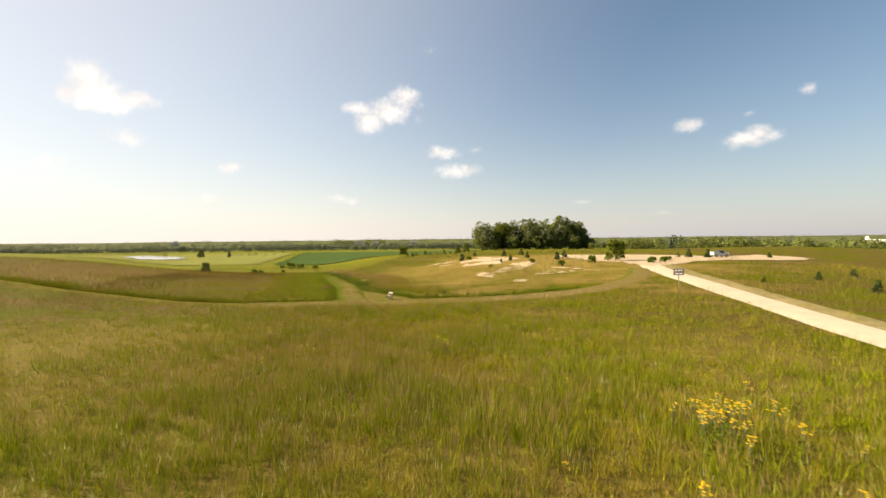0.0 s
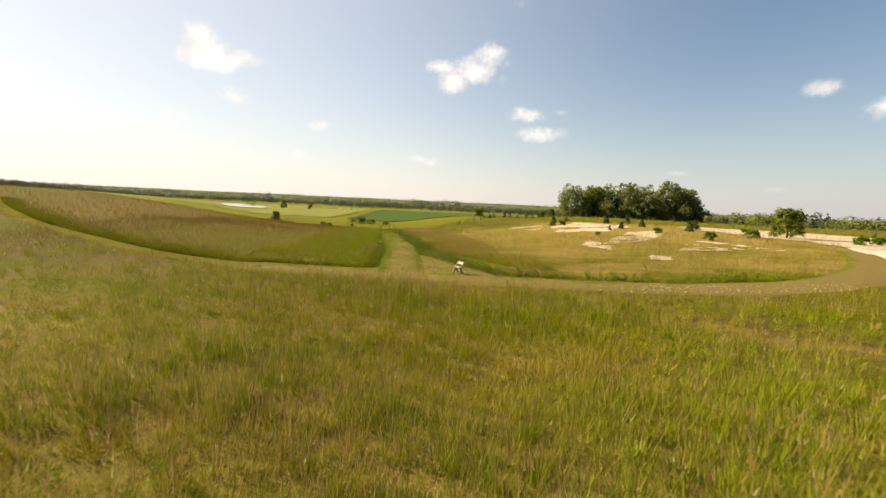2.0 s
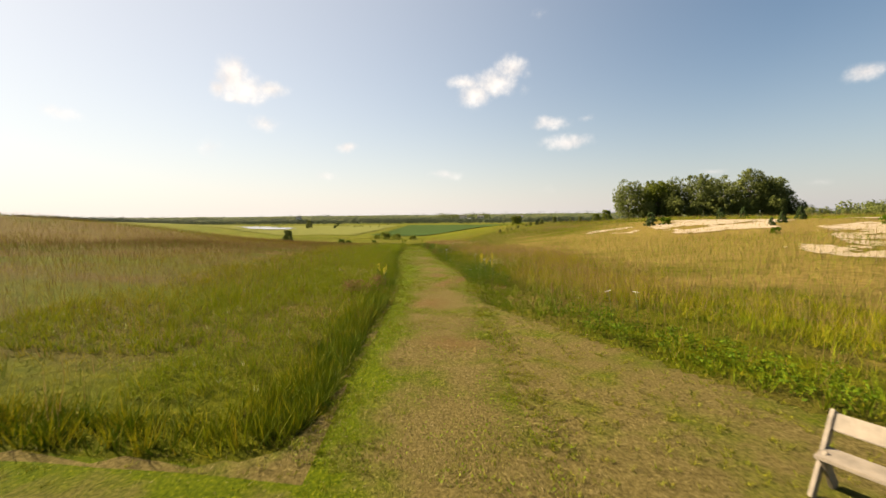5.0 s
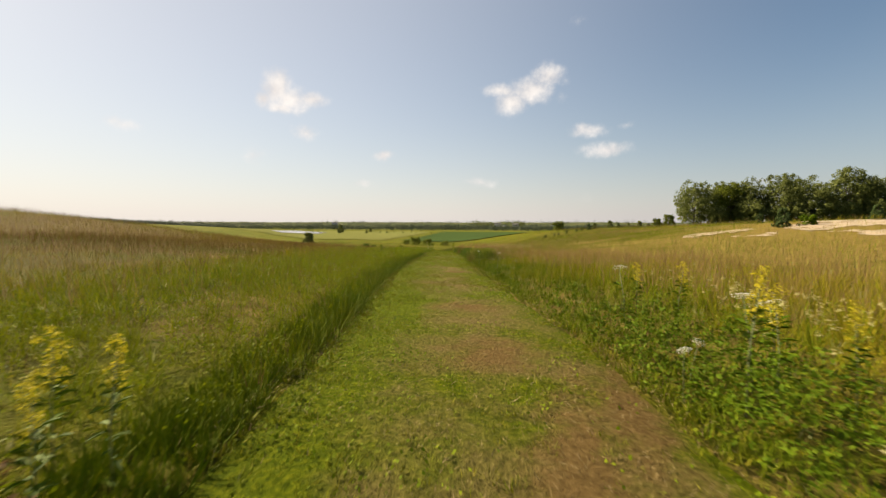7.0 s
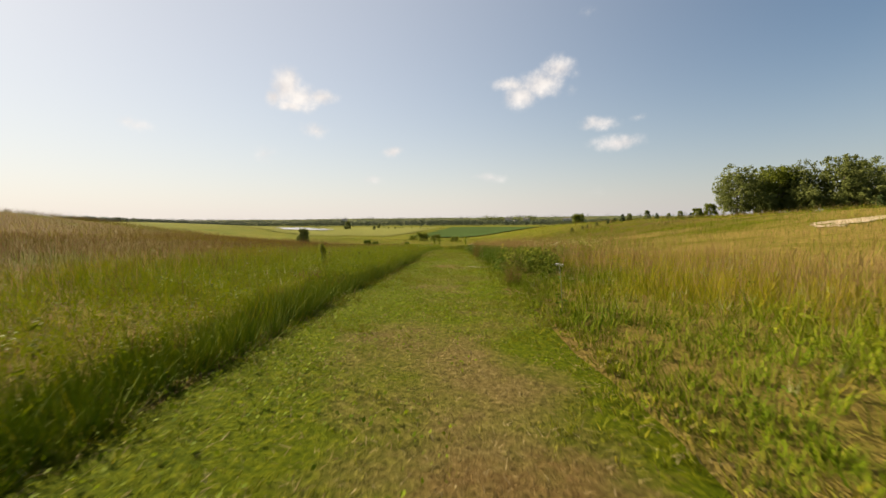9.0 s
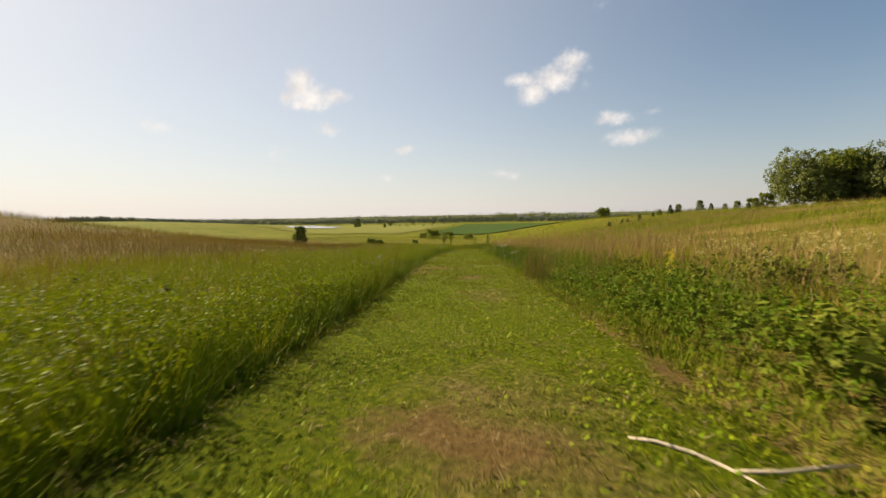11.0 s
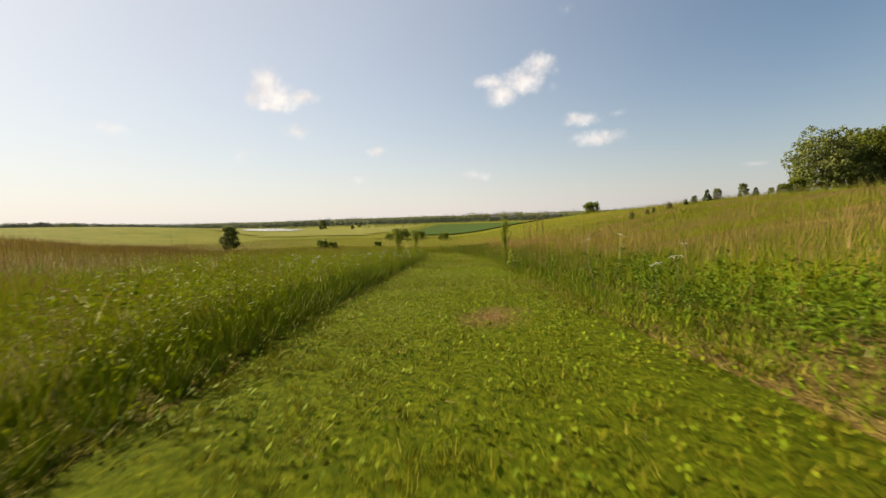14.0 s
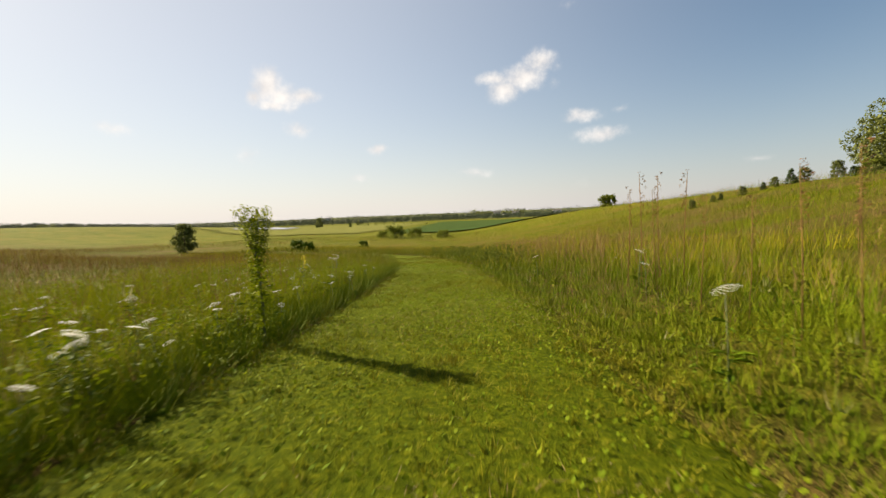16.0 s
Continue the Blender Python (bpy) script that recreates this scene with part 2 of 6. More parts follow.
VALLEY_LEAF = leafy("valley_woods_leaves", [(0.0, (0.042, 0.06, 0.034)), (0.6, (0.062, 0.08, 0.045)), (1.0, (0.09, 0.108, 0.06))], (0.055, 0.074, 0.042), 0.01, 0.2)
BARK = plain("bark", (0.11, 0.085, 0.06), 0.9, 0, 0.4, 9)
STALK = plain("plant_stalk", (0.13, 0.15, 0.05), 0.7, 0, 0.3, 12)
DRY = leafy("dry_stems", [(0.0, (0.17, 0.085, 0.03)), (0.6, (0.27, 0.155, 0.06)), (1.0, (0.37, 0.24, 0.11))], (0.24, 0.13, 0.05), 0.8, 0.2, 0.8)
ORANGE = leafy("orange_petals", [(0.0, (0.75, 0.20, 0.015)), (1.0, (0.85, 0.30, 0.03))], (0.8, 0.25, 0.02), 1.0, 0.3)
YELLOW = leafy("yellow_petals", [(0.0, (0.75, 0.45, 0.015)), (1.0, (0.85, 0.60, 0.03))], (0.8, 0.5, 0.02), 1.0, 0.3)
GOLD = leafy("goldenrod_flowers", [(0.0, (0.55, 0.48, 0.02)), (1.0, (0.75, 0.62, 0.05))], (0.6, 0.5, 0.03), 1.0, 0.3)
WHITE = leafy("white_petals", [(0.0, (0.72, 0.72, 0.62)), (1.0, (0.85, 0.85, 0.78))], (0.8, 0.8, 0.7), 1.0, 0.3)
WOOD = plain("weathered_wood", (0.29, 0.235, 0.17), 0.75, 0, 0.25, 7)
STICK = plain("bleached_stick", (0.46, 0.38, 0.27), 0.8, 0, 0.25, 20)
PAINT = plain("white_paint", (0.80, 0.79, 0.76), 0.5, 0, 0.05, 3)
ROOF = plain("roof", (0.16, 0.14, 0.13), 0.7, 0, 0.2, 3)
GLASSY = plain("dark_window", (0.03, 0.035, 0.04), 0.15, 0, 0.1, 1)
SIGN_DARK = plain("sign_plate", (0.10, 0.09, 0.11), 0.5, 0, 0.2, 10)
STONE = plain("pale_stone", (0.36, 0.275, 0.165), 0.9, 0, 0.25, 4)


def ground_material():
    m, nt, b = material("prairie_ground")
    fine = tex_noise(nt, 3.0, 6.0, 0.7)
    mid = tex_noise(nt, 0.10, 5.0, 0.65, (1.0, 1.6, 1.0))
    big = tex_noise(nt, 0.012, 3.0, 0.5)
    green = ramp(nt, fine, [(0.25, (0.036, 0.055, 0.009)), (0.55, (0.07, 0.09, 0.017)), (0.8, (0.125, 0.127, 0.032))], True)
    straw = ramp(nt, fine, [(0.25, (0.085, 0.056, 0.02)), (0.6, (0.14, 0.092, 0.034)), (0.85, (0.20, 0.138, 0.055))])
    col = blend(nt, calc(nt, "MULTIPLY", calc(nt, "SUBTRACT", mid, 0.40), 4.0, True), green, straw)
    meadow = ramp(nt, mid, [(0.3, (0.065, 0.10, 0.03)), (0.5, (0.10, 0.132, 0.042)), (0.7, (0.14, 0.145, 0.055))], True)
    g = nt.nodes.new("ShaderNodeNewGeometry")
    xyz = nt.nodes.new("ShaderNodeSeparateXYZ")
    nt.links.new(g.outputs["Position"], xyz.inputs[0])
    # bluestem reddens the hill, tall dry grass the facing slope
    stands = (((-58.0, 84.0, 36.0, 46.0), [(0.25, (0.105, 0.068, 0.018)), (0.55, (0.16, 0.105, 0.029)), (0.85, (0.23, 0.155, 0.048))], 0.8),
              ((14.0, 88.0, 42.0, 44.0), [(0.25, (0.20, 0.14, 0.036)), (0.55, (0.30, 0.215, 0.058)), (0.85, (0.41, 0.31, 0.10))], 0.78),
              ((-12.0, 20.0, 34.0, 17.0), [(0.25, (0.16, 0.125, 0.026)), (0.55, (0.23, 0.175, 0.042)), (0.85, (0.32, 0.24, 0.072))], 0.6))
    for (cx, cy, rx, ry), stops, most in stands:
        mp = nt.nodes.new("ShaderNodeMapping")
        mp.inputs["Location"].default_value, mp.inputs["Scale"].default_value = (-cx / rx, -cy / ry, 0), (1 / rx, 1 / ry, 0)
        nt.links.new(g.outputs["Position"], mp.inputs["Vector"])
        ln = nt.nodes.new("ShaderNodeVectorMath")
        ln.operation = "LENGTH"
        nt.links.new(mp.outputs[0], ln.inputs[0])
        cover = calc(nt, "MULTIPLY", calc(nt, "ADD", calc(nt, "SUBTRACT", 1.0, ln.outputs["Value"]), calc(nt, "MULTIPLY", calc(nt, "SUBTRACT", mid, 0.5), 2.2)), 2.2, True)
        col = blend(nt, calc(nt, "MULTIPLY", cover, most), col, ramp(nt, fine, stops))
    beyond = calc(nt, "MULTIPLY", calc(nt, "SUBTRACT", xyz.outputs["Y"], 150.0), 0.02, True)
    col = blend(nt, calc(nt, "MULTIPLY", beyond, 0.8), col, meadow)
    far_y = calc(nt, "MULTIPLY", calc(nt, "SUBTRACT", xyz.outputs["Y"], 700.0), 0.003, True)
    farms = ramp(nt, big, [(0.35, (0.06, 0.085, 0.03)), (0.5, (0.10, 0.12, 0.04)), (0.65, (0.17, 0.155, 0.07))])
    col = blend(nt, far_y, col, farms)
    nt.links.new(col, b.inputs["Base Color"])
    b.inputs["Roughness"].default_value, b.inputs["Specular IOR Level"].default_value = 1.0, 0.02
    relief(nt, b, tex_noise(nt, 1.2, 7.0, 0.75), 1.0, 0.35)
    return m


# where the turf has died back: x, y and half sizes
WORN = [(-26.0, 90.7, 0.75, 0.6), (-26.7, 90.3, 0.6, 0.5), (-26.1, 89.2, 0.7, 0.35), (-12.2, 52.4, 0.6, 0.8), (-10.6, 48.6, 0.8, 0.5), (-13.6, 58.8, 0.5, 0.7), (-14.6, 61.4, 0.7, 0.4), (-21.9, 80.9, 0.7, 0.35), (-12.3, 57.8, 0.3, 1.4), (-16.9, 68.5, 0.6, 0.5), (-24.3, 88.4, 0.3, 0.7), (-28.6, 101.2, 0.3, 0.6)]


# strips of dead litter that the mower leaves at the edge: x, y and half sizes
LITTER = [(-18.4, 76.2, 0.2, 1.4), (-12.7, 56.4, 0.3, 2.0), (-20.8, 82.8, 0.2, 1.0)]


def path_material():
    m, nt, b = material("mown_path")
    fine = tex_noise(nt, 22.0, 6.0, 0.75)
    patches = tex_noise(nt, 0.55, 5.0, 0.65)
    green = ramp(nt, fine, [(0.32, (0.024, 0.05, 0.009)), (0.52, (0.076, 0.115, 0.022)), (0.74, (0.175, 0.215, 0.052))], True)
    straw = ramp(nt, fine, [(0.3, (0.066, 0.05, 0.016)), (0.5, (0.185, 0.142, 0.045)), (0.75, (0.37, 0.29, 0.108))])
    g = nt.nodes.new("ShaderNodeNewGeometry")
    xyz = nt.nodes.new("ShaderNodeSeparateXYZ")
    nt.links.new(g.outputs["Position"], xyz.inputs[0])
    lane = nt.nodes.new("ShaderNodeAttribute")
    lane.attribute_name = "across"
    off_lane = calc(nt, "SUBTRACT", lane.outputs["Fac"], 0.2)
    trodden = calc(nt, "SUBTRACT", 0.07, calc(nt, "MULTIPLY", calc(nt, "MULTIPLY", off_lane, off_lane), 0.32))
    stony = calc(nt, "MULTIPLY", calc(nt, "MULTIPLY", calc(nt, "ADD", xyz.outputs["X"], 4.0), 0.08, True), 0.2)
    trodden = calc(nt, "ADD", trodden, stony)
    dry = calc(nt, "ADD", trodden, calc(nt, "SUBTRACT", 0.13, calc(nt, "MULTIPLY", calc(nt, "SUBTRACT", xyz.outputs["Y"], 45.0), 0.0062)))
    col = blend(nt, calc(nt, "MULTIPLY", calc(nt, "ADD", calc(nt, "SUBTRACT", patches, 0.46), dry), 5.0, True), green, straw)
    spots = None
    for cx, cy, rx, ry in WORN + LITTER:
        mp = nt.nodes.new("ShaderNodeMapping")
        mp.inputs["Location"].default_value, mp.inputs["Scale"].default_value = (-cx / rx, -cy / ry, 0), (1 / rx, 1 / ry, 0)
        nt.links.new(g.outputs["Position"], mp.inputs["Vector"])
        ln = nt.nodes.new("ShaderNodeVectorMath")
        ln.operation = "LENGTH"
        nt.links.new(mp.outputs[0], ln.inputs[0])
        one = calc(nt, "SUBTRACT", 1.25, ln.outputs["Value"])
        spots = one if spots is None else calc(nt, "MAXIMUM", spots, one)
    ragged = calc(nt, "MULTIPLY", calc(nt, "SUBTRACT", tex_noise(nt, 3.2, 7.0, 0.8), 0.5), 3.6)
    thatch = ramp(nt, fine, [(0.3, (0.10, 0.064, 0.02)), (0.55, (0.20, 0.13, 0.045)), (0.78, (0.35, 0.24, 0.095))])
    col = blend(nt, calc(nt, "MULTIPLY", calc(nt, "ADD", spots, ragged), 1.0, True), col, thatch)
    nt.links.new(col, b.inputs["Base Color"])
    b.inputs["Roughness"].default_value, b.inputs["Specular IOR Level"].default_value = 1.0, 0.02
    relief(nt, b, fine, 1.0, 0.06)
    return m


def gravel_material(name, lo, hi):
    m, nt, b = material(name)
    fine = tex_noise(nt, 9.0, 7.0, 0.75)
    broad = tex_noise(nt, 0.5, 6.0, 0.7)
    col = ramp(nt, fine, [(0.25, lo), (0.75, hi)])
    col = blend(nt, calc(nt, "MULTIPLY", calc(nt, "SUBTRACT", broad, 0.5), 4.0, True), col, tone(tuple(c * 0.6 for c in hi)))
    nt.links.new(col, b.inputs["Base Color"])
    b.inputs["Roughness"].default_value = 0.95
    relief(nt, b, fine, 0.8, 0.05)
    return m


def crop_material(name, lo, hi):
    m, nt, b = material(name)
    nt.links.new(ramp(nt, tex_noise(nt, 0.35, 6.0, 0.75), [(0.3, lo), (0.7, hi)]), b.inputs["Base Color"])
    b.inputs["Roughness"].default_value, b.inputs["Specular IOR Level"].default_value = 1.0, 0.0
    relief(nt, b, tex_noise(nt, 1.6, 5.0, 0.7), 1.0, 0.5)
    return m


GROUND = ground_material()
PATH = path_material()
GRAVEL = gravel_material("pale_gravel", (0.40, 0.33, 0.23), (0.62, 0.53, 0.39))
SAND = gravel_material("sand", (0.33, 0.245, 0.14), (0.55, 0.425, 0.265))
CROP = crop_material("crop_leaves", (0.055, 0.09, 0.028), (0.085, 0.13, 0.042))
STUBBLE = crop_material("stubble", (0.24, 0.20, 0.09), (0.36, 0.30, 0.15))
# hay green with distance haze painted in as lower saturation
HAZY_HAY = crop_material("hazy_hay_meadow", (0.17, 0.185, 0.05), (0.26, 0.255, 0.085))
LAWN = crop_material("mown_side_grass", (0.11, 0.105, 0.02), (0.19, 0.165, 0.042))
POND, _nt, _b = material("pond_water")
_b.inputs["Base Color"].default_value, _b.inputs["Roughness"].default_value = (0.06, 0.07, 0.06, 1), 0.06
relief(_nt, _b, tex_noise(_nt, 1.2, 3.0), 0.15, 0.03)


# ---- the lie of the land ----
def smooth(a, b, v):
    u = np.clip((v - a) / (b - a), 0, 1)
    return u * u * (3 - 2 * u)


def bump(x, y, cx, cy, rx, ry):
    return np.exp(-((x - cx) / rx) ** 2 - ((y - cy) / ry) ** 2)


FALL_Y = (-400, -60, 0, 20, 36, 45, 58, 70, 94, 108, 125, 160, 220, 320, 450, 1200, 1900, 2600, 3400, 4600)
FALL_Z = (3.0, 3.4, 2.3, 0.3, -0.1, 0.0, 0.05, -0.35, -1.5, -2.3, -3.3, -5.2, -6.6, -8.2, -8.8, -9.0, -4.0, 8.0, 18.0, 20.0)


def fall(y):
    return sum(np.interp(y + d, FALL_Y, FALL_Z) for d in (-6, -3, 0, 3, 6)) / 5


def height(x, y):
    """The lie of the land: a valley falling away to the north between two prairie rises."""
    x, y = np.asarray(x, float), np.asarray(y, float)
    mid = -14 - 0.35 * (y - 58)                      # the valley's line
    far = smooth(260, 420, np.hypot(x, y))
    z = fall(y)
    right = smooth(3, 46, x - mid) * smooth(30, 75, y) * (1 - smooth(190, 330, y))
    crest = 2.1 - 0.1 * bump(x, y, 15, 70, 20, 20) - 2.1 * smooth(98, 160, y) * (1 - smooth(-14, 30, x)) - 0.3 * smooth(100, 150, y)
    z = z + right * (crest - z) * (1 - 0.45 * smooth(60, 200, x))
    z = z + 5.0 * bump(x, y, -100, 90, 36, 44) + 1.0 * bump(x, y, -50, 50, 18, 22)
    z = z + 5.2 * smooth(140, 260, -x) * (1 - smooth(330, 420, y)) * smooth(60, 150, y) * bump(x, y, -290, 225, 125, 85)
    z = z - 1.6 * smooth(36, 90, x) * (1 - smooth(60, 110, y))
    z = z - 1.3 * bump(x, y, -75, 145, 38, 38) + 2.2 * bump(x, y, 118, 138, 45, 30) + 10.0 * bump(x, y, -470, 330, 190, 140) + 9.5 * bump(x, y, -745, 490, 120, 110) + 1.1 * bump(x, y, -11, 160, 16, 26)
    # far country
    roll = 3.0 * np.sin(x / 310 + 1.0) * np.sin(y / 420 + 0.5) + 2.0 * np.sin(x / 170 + y / 230)
    z = z + far * smooth(900, 2200, np.hypot(x, y)) * roll
    side = smooth(500, 2600, np.abs(x)) * (1 - smooth(900, 2400, y))
    z = z + side * (14 - z)
    return z


# ---- mesh helpers ----
def mesh_of(name, verts, tris, mat, smooth_shade=False):
    """A mesh from arrays of places and triangles."""
    verts, tris = np.asarray(verts, np.float32).reshape(-1, 3), np.asarray(tris, np.int32).reshape(-1, 3)
    me = bpy.data.meshes.new(name)
    me.vertices.add(len(verts))
    me.vertices.foreach_set("co", verts.ravel())
    me.loops.add(tris.size)
    me.loops.foreach_set("vertex_index", tris.ravel())
    me.polygons.add(len(tris))
    me.polygons.foreach_set("loop_start", np.arange(0, tris.size, 3, dtype=np.int32))
    if smooth_shade:
        me.polygons.foreach_set("use_smooth", np.ones(len(tris), bool))
    me.update(calc_edges=True)
    me.materials.append(mat)
    return me


def stuff(name, verts, tris, mat, label, category, parent=None):
    ob = new(name, mesh_of(name, verts, tris, mat))
    return tagged(ob, label, category, kind="stuff")


def part(name, bm, mat, parent, label=""):
    me = bpy.data.meshes.new(name)
    bm.to_mesh(me)
    bm.free()
    me.materials.append(mat)
    ob = new(name, me)
    ob.parent = parent
    return tagged(ob, label)


def array_part(name, verts, tris, mat, parent, label="", smooth_shade=False):
    ob = new(name, mesh_of(name, verts, tris, mat, smooth_shade))
    ob.parent = parent
    return tagged(ob, label)


def box(bm, size, m, bevel=0.0):
    r = bmesh.ops.create_cube(bm, size=1, matrix=m @ Matrix.Diagonal((*size, 1)))
    if bevel:
        edges = list({e for v in r["verts"] for e in v.link_edges})
        bmesh.ops.bevel(bm, geom=edges, offset=bevel, segments=2, affect="EDGES")


def tube(points, radii, sides=7):
    """Verts and triangles of a tapering tube along points."""
    points = [np.asarray(p, float) for p in points]
    v, f = [], []
    for i, p in enumerate(points):
        d = points[min(i + 1, len(points) - 1)] - points[max(i - 1, 0)]
        d = d / (np.linalg.norm(d) + 1e-9)
        a = np.cross(d, (0.31, 0.95, 0.02) if abs(d[2]) > 0.5 else (0, 0, 1.0))
        a /= np.linalg.norm(a)
        c = np.cross(d, a)
        for k in range(sides):
            t = 2 * math.pi * k / sides
            v.append(p + radii[i] * (math.cos(t) * a + math.sin(t) * c))
    for i in range(len(points) - 1):
        for k in range(sides):
            q, r = i * sides + k, i * sides + (k + 1) % sides
            f += [(q, r, r + sides), (q, r + sides, q + sides)]
    n = len(points) * sides
    v += [points[0], points[-1]]
    for k in range(sides):
        f += [(n, (k + 1) % sides, k), (n + 1, n - sides + k, n - sides + (k + 1) % sides)]
    return np.array(v), np.array(f)


def join(pieces):
    vs, fs, n = [], [], 0
    for v, f in pieces:
        vs.append(v)
        fs.append(np.asarray(f) + n)
        n += len(v)
    return np.concatenate(vs), np.concatenate(fs)


rng = np.random.default_rng(7)


# ---- routes over the ground ----
MAIN = [(-9.6, 43.2), (-10.3, 46), (-11.45, 50), (-13.5, 58), (-15.5, 62.5), (-19.3, 73), (-22.5, 83), (-26.1, 93), (-29.3, 102), (-31.9, 111), (-33.6, 116.5), (-35.9, 123), (-39.1, 131), (-44.4, 141), (-52.5, 150.5), (-62, 157), (-76, 162)]
CROSS = [(-18, 41.5), (-13, 42.2), (-8, 42.9), (-4, 43.2), (4, 43.6), (13, 45.8), (21, 50), (27, 57), (30, 64)]
SIDE = [(-78, 66.5), (-65, 58.8), (-48, 49.2), (-43.5, 47.2), (-36.7, 45.5), (-30, 43.4), (-25, 42.0), (-17.5, 41.5)]
ROAD = [(17, -12), (20.5, 8), (24, 20), (27.2, 28), (29.6, 36), (30.6, 44), (31, 52), (31.6, 60), (33.5, 68), (38, 77)]


def soften(line, step):
    """The line through points, as close points at even steps."""
    p = np.array(line, float)
    s = np.concatenate([[0], np.cumsum(np.hypot(*np.diff(p, axis=0).T))])
    q = np.arange(0, s[-1], step)
    x, y = np.interp(q, s, p[:, 0]), np.interp(q, s, p[:, 1])
    k = max(1, int(5 / step))
    w = np.ones(2 * k + 1) / (2 * k + 1)
    pad = lambda a: np.concatenate([2 * a[0] - a[k:0:-1], a, 2 * a[-1] - a[-2:-k - 2:-1]])
    return np.convolve(pad(x), w, "valid"), np.convolve(pad(y), w, "valid")


def distance(x, y, line):
    """Distance from places to a line through points, positive to its right."""
    lx, ly = soften(line, 2.0)
    best, sign = np.full(len(x), 1e9), np.ones(len(x))
    for i in range(len(lx) - 1):
        ax, ay, dx, dy = lx[i], ly[i], lx[i + 1] - lx[i], ly[i + 1] - ly[i]
        t = np.clip(((x - ax) * dx + (y - ay) * dy) / (dx * dx + dy * dy), 0, 1)
        ex, ey = x - ax - t * dx, y - ay - t * dy
        d = np.hypot(ex, ey)
        s = np.where(dx * ey - dy * ex > 0, -1.0, 1.0)
        sign = np.where(d < best, s, sign)
        best = np.minimum(best, d)
    return best * sign


def off_routes(x, y):
    """Signed room to the nearest mown or bare way, with rounded corners where two ways meet."""
    soft_r = 0.45
    ways = [np.abs(distance(x, y, MAIN)) - 1.55, np.abs(distance(x, y, CROSS)) - 1.6, np.abs(distance(x, y, SIDE)) - 0.7]
    near = np.minimum.reduce(ways)
    union = near - soft_r * np.log(sum(np.exp(-np.clip(w - near, 0, 9) / soft_r) for w in ways))
    # the mown ground round the bench, cut off slantwise
    lawn = np.maximum.reduce([0.745 * (x + 6.4) + 0.667 * (y - 48.4), -distance(x, y, MAIN), 43.0 - y])
    union = np.minimum(union, lawn)
    return np.minimum(union, np.abs(distance(x, y, ROAD)) - 1.9)


def ribbon(name, line, half, lift, mat, label, category, step=0.8, across=9, ragged=0.15):
    lx, ly = soften(line, step)
    dx, dy = np.gradient(lx), np.gradient(ly)
    n = np.hypot(dx, dy)
    nx, ny = dy / n, -dx / n
    u = np.linspace(-1, 1, across)
    wob = ragged * np.array([[noise.noise(Vector((x * 0.6, y * 0.6, k))) for x, y in zip(lx, ly)] for k in (3.3, 8.1)])
    hl, hr = half + wob[0], half + wob[1]
    w = np.where(u[None] < 0, hl[:, None], hr[:, None]) * u[None]
    x, y = lx[:, None] + nx[:, None] * w, ly[:, None] + ny[:, None] * w
    edge = np.where(np.abs(u) > 0.99, -0.06, 0.0)
    z = height(x, y) + lift + edge[None]
    v = np.stack([x, y, z], -1).reshape(-1, 3)
    i, k = np.meshgrid(np.arange(len(lx) - 1), np.arange(across - 1), indexing="ij")
    a = (i * across + k).ravel()
    f = np.concatenate([np.stack([a, a + 1, a + across + 1], 1), np.stack([a, a + across + 1, a + across], 1)])
    me = mesh_of(name, v, f, mat, True)
    me.attributes.new("across", "FLOAT", "POINT").data.foreach_set("value", np.tile(u, len(lx)).astype(np.float32))
    return tagged(new(name, me), label, category, kind="structure")


def lot(name, corners, lift, mat, label, category, cell=1.5, ragged=1.2, kind="structure", holes=0.0):
    """An uneven flat patch inside the corners, laid on the ground."""
    p = np.array(corners, float)
    gx, gy = np.meshgrid(np.arange(p[:, 0].min() - cell, p[:, 0].max() + cell, cell), np.arange(p[:, 1].min() - cell, p[:, 1].max() + cell, cell))
    cx, cy = gx + cell / 2, gy + cell / 2
    wx = cx + ragged * np.array([[noise.noise(Vector((a * 0.25, b * 0.25, 1.0))) for a, b in zip(r, s)] for r, s in zip(cx, cy)])
    wy = cy + ragged * np.array([[noise.noise(Vector((a * 0.25, b * 0.25, 7.0))) for a, b in zip(r, s)] for r, s in zip(cx, cy)])
    inside = np.zeros(gx.shape, bool)
    for i in range(len(p)):
        (ax, ay), (bx, by) = p[i], p[i - 1]
        hit = ((ay > wy) != (by > wy)) & (wx < (bx - ax) * (wy - ay) / (by - ay + 1e-9) + ax)
        inside ^= hit
    if holes:
        inside &= np.array([[noise.noise(Vector((a * 0.22, b * 0.22, 4.0))) + 0.6 * noise.noise(Vector((a * 0.7, b * 0.7, 2.0))) + 0.3 * noise.noise(Vector((a * 2.3, b * 2.3, 6.0))) > holes for a, b in zip(r, s)] for r, s in zip(cx, cy)])
    rows, cols = gx.shape
    gz = height(gx, gy) + lift
    keep = inside[:-1, :-1]
    i, k = np.nonzero(keep)
    a = i * cols + k
    f = np.concatenate([np.stack([a, a + 1, a + cols + 1], 1), np.stack([a, a + cols + 1, a + cols], 1)])
    used, f2 = np.unique(f, return_inverse=True)
    v = np.stack([gx, gy, gz], -1).reshape(-1, 3)[used]
    # the patch's border dips into the soil
    return tagged(new(name, mesh_of(name, v, f2.reshape(-1, 3), mat, True)), label, category, kind=kind)


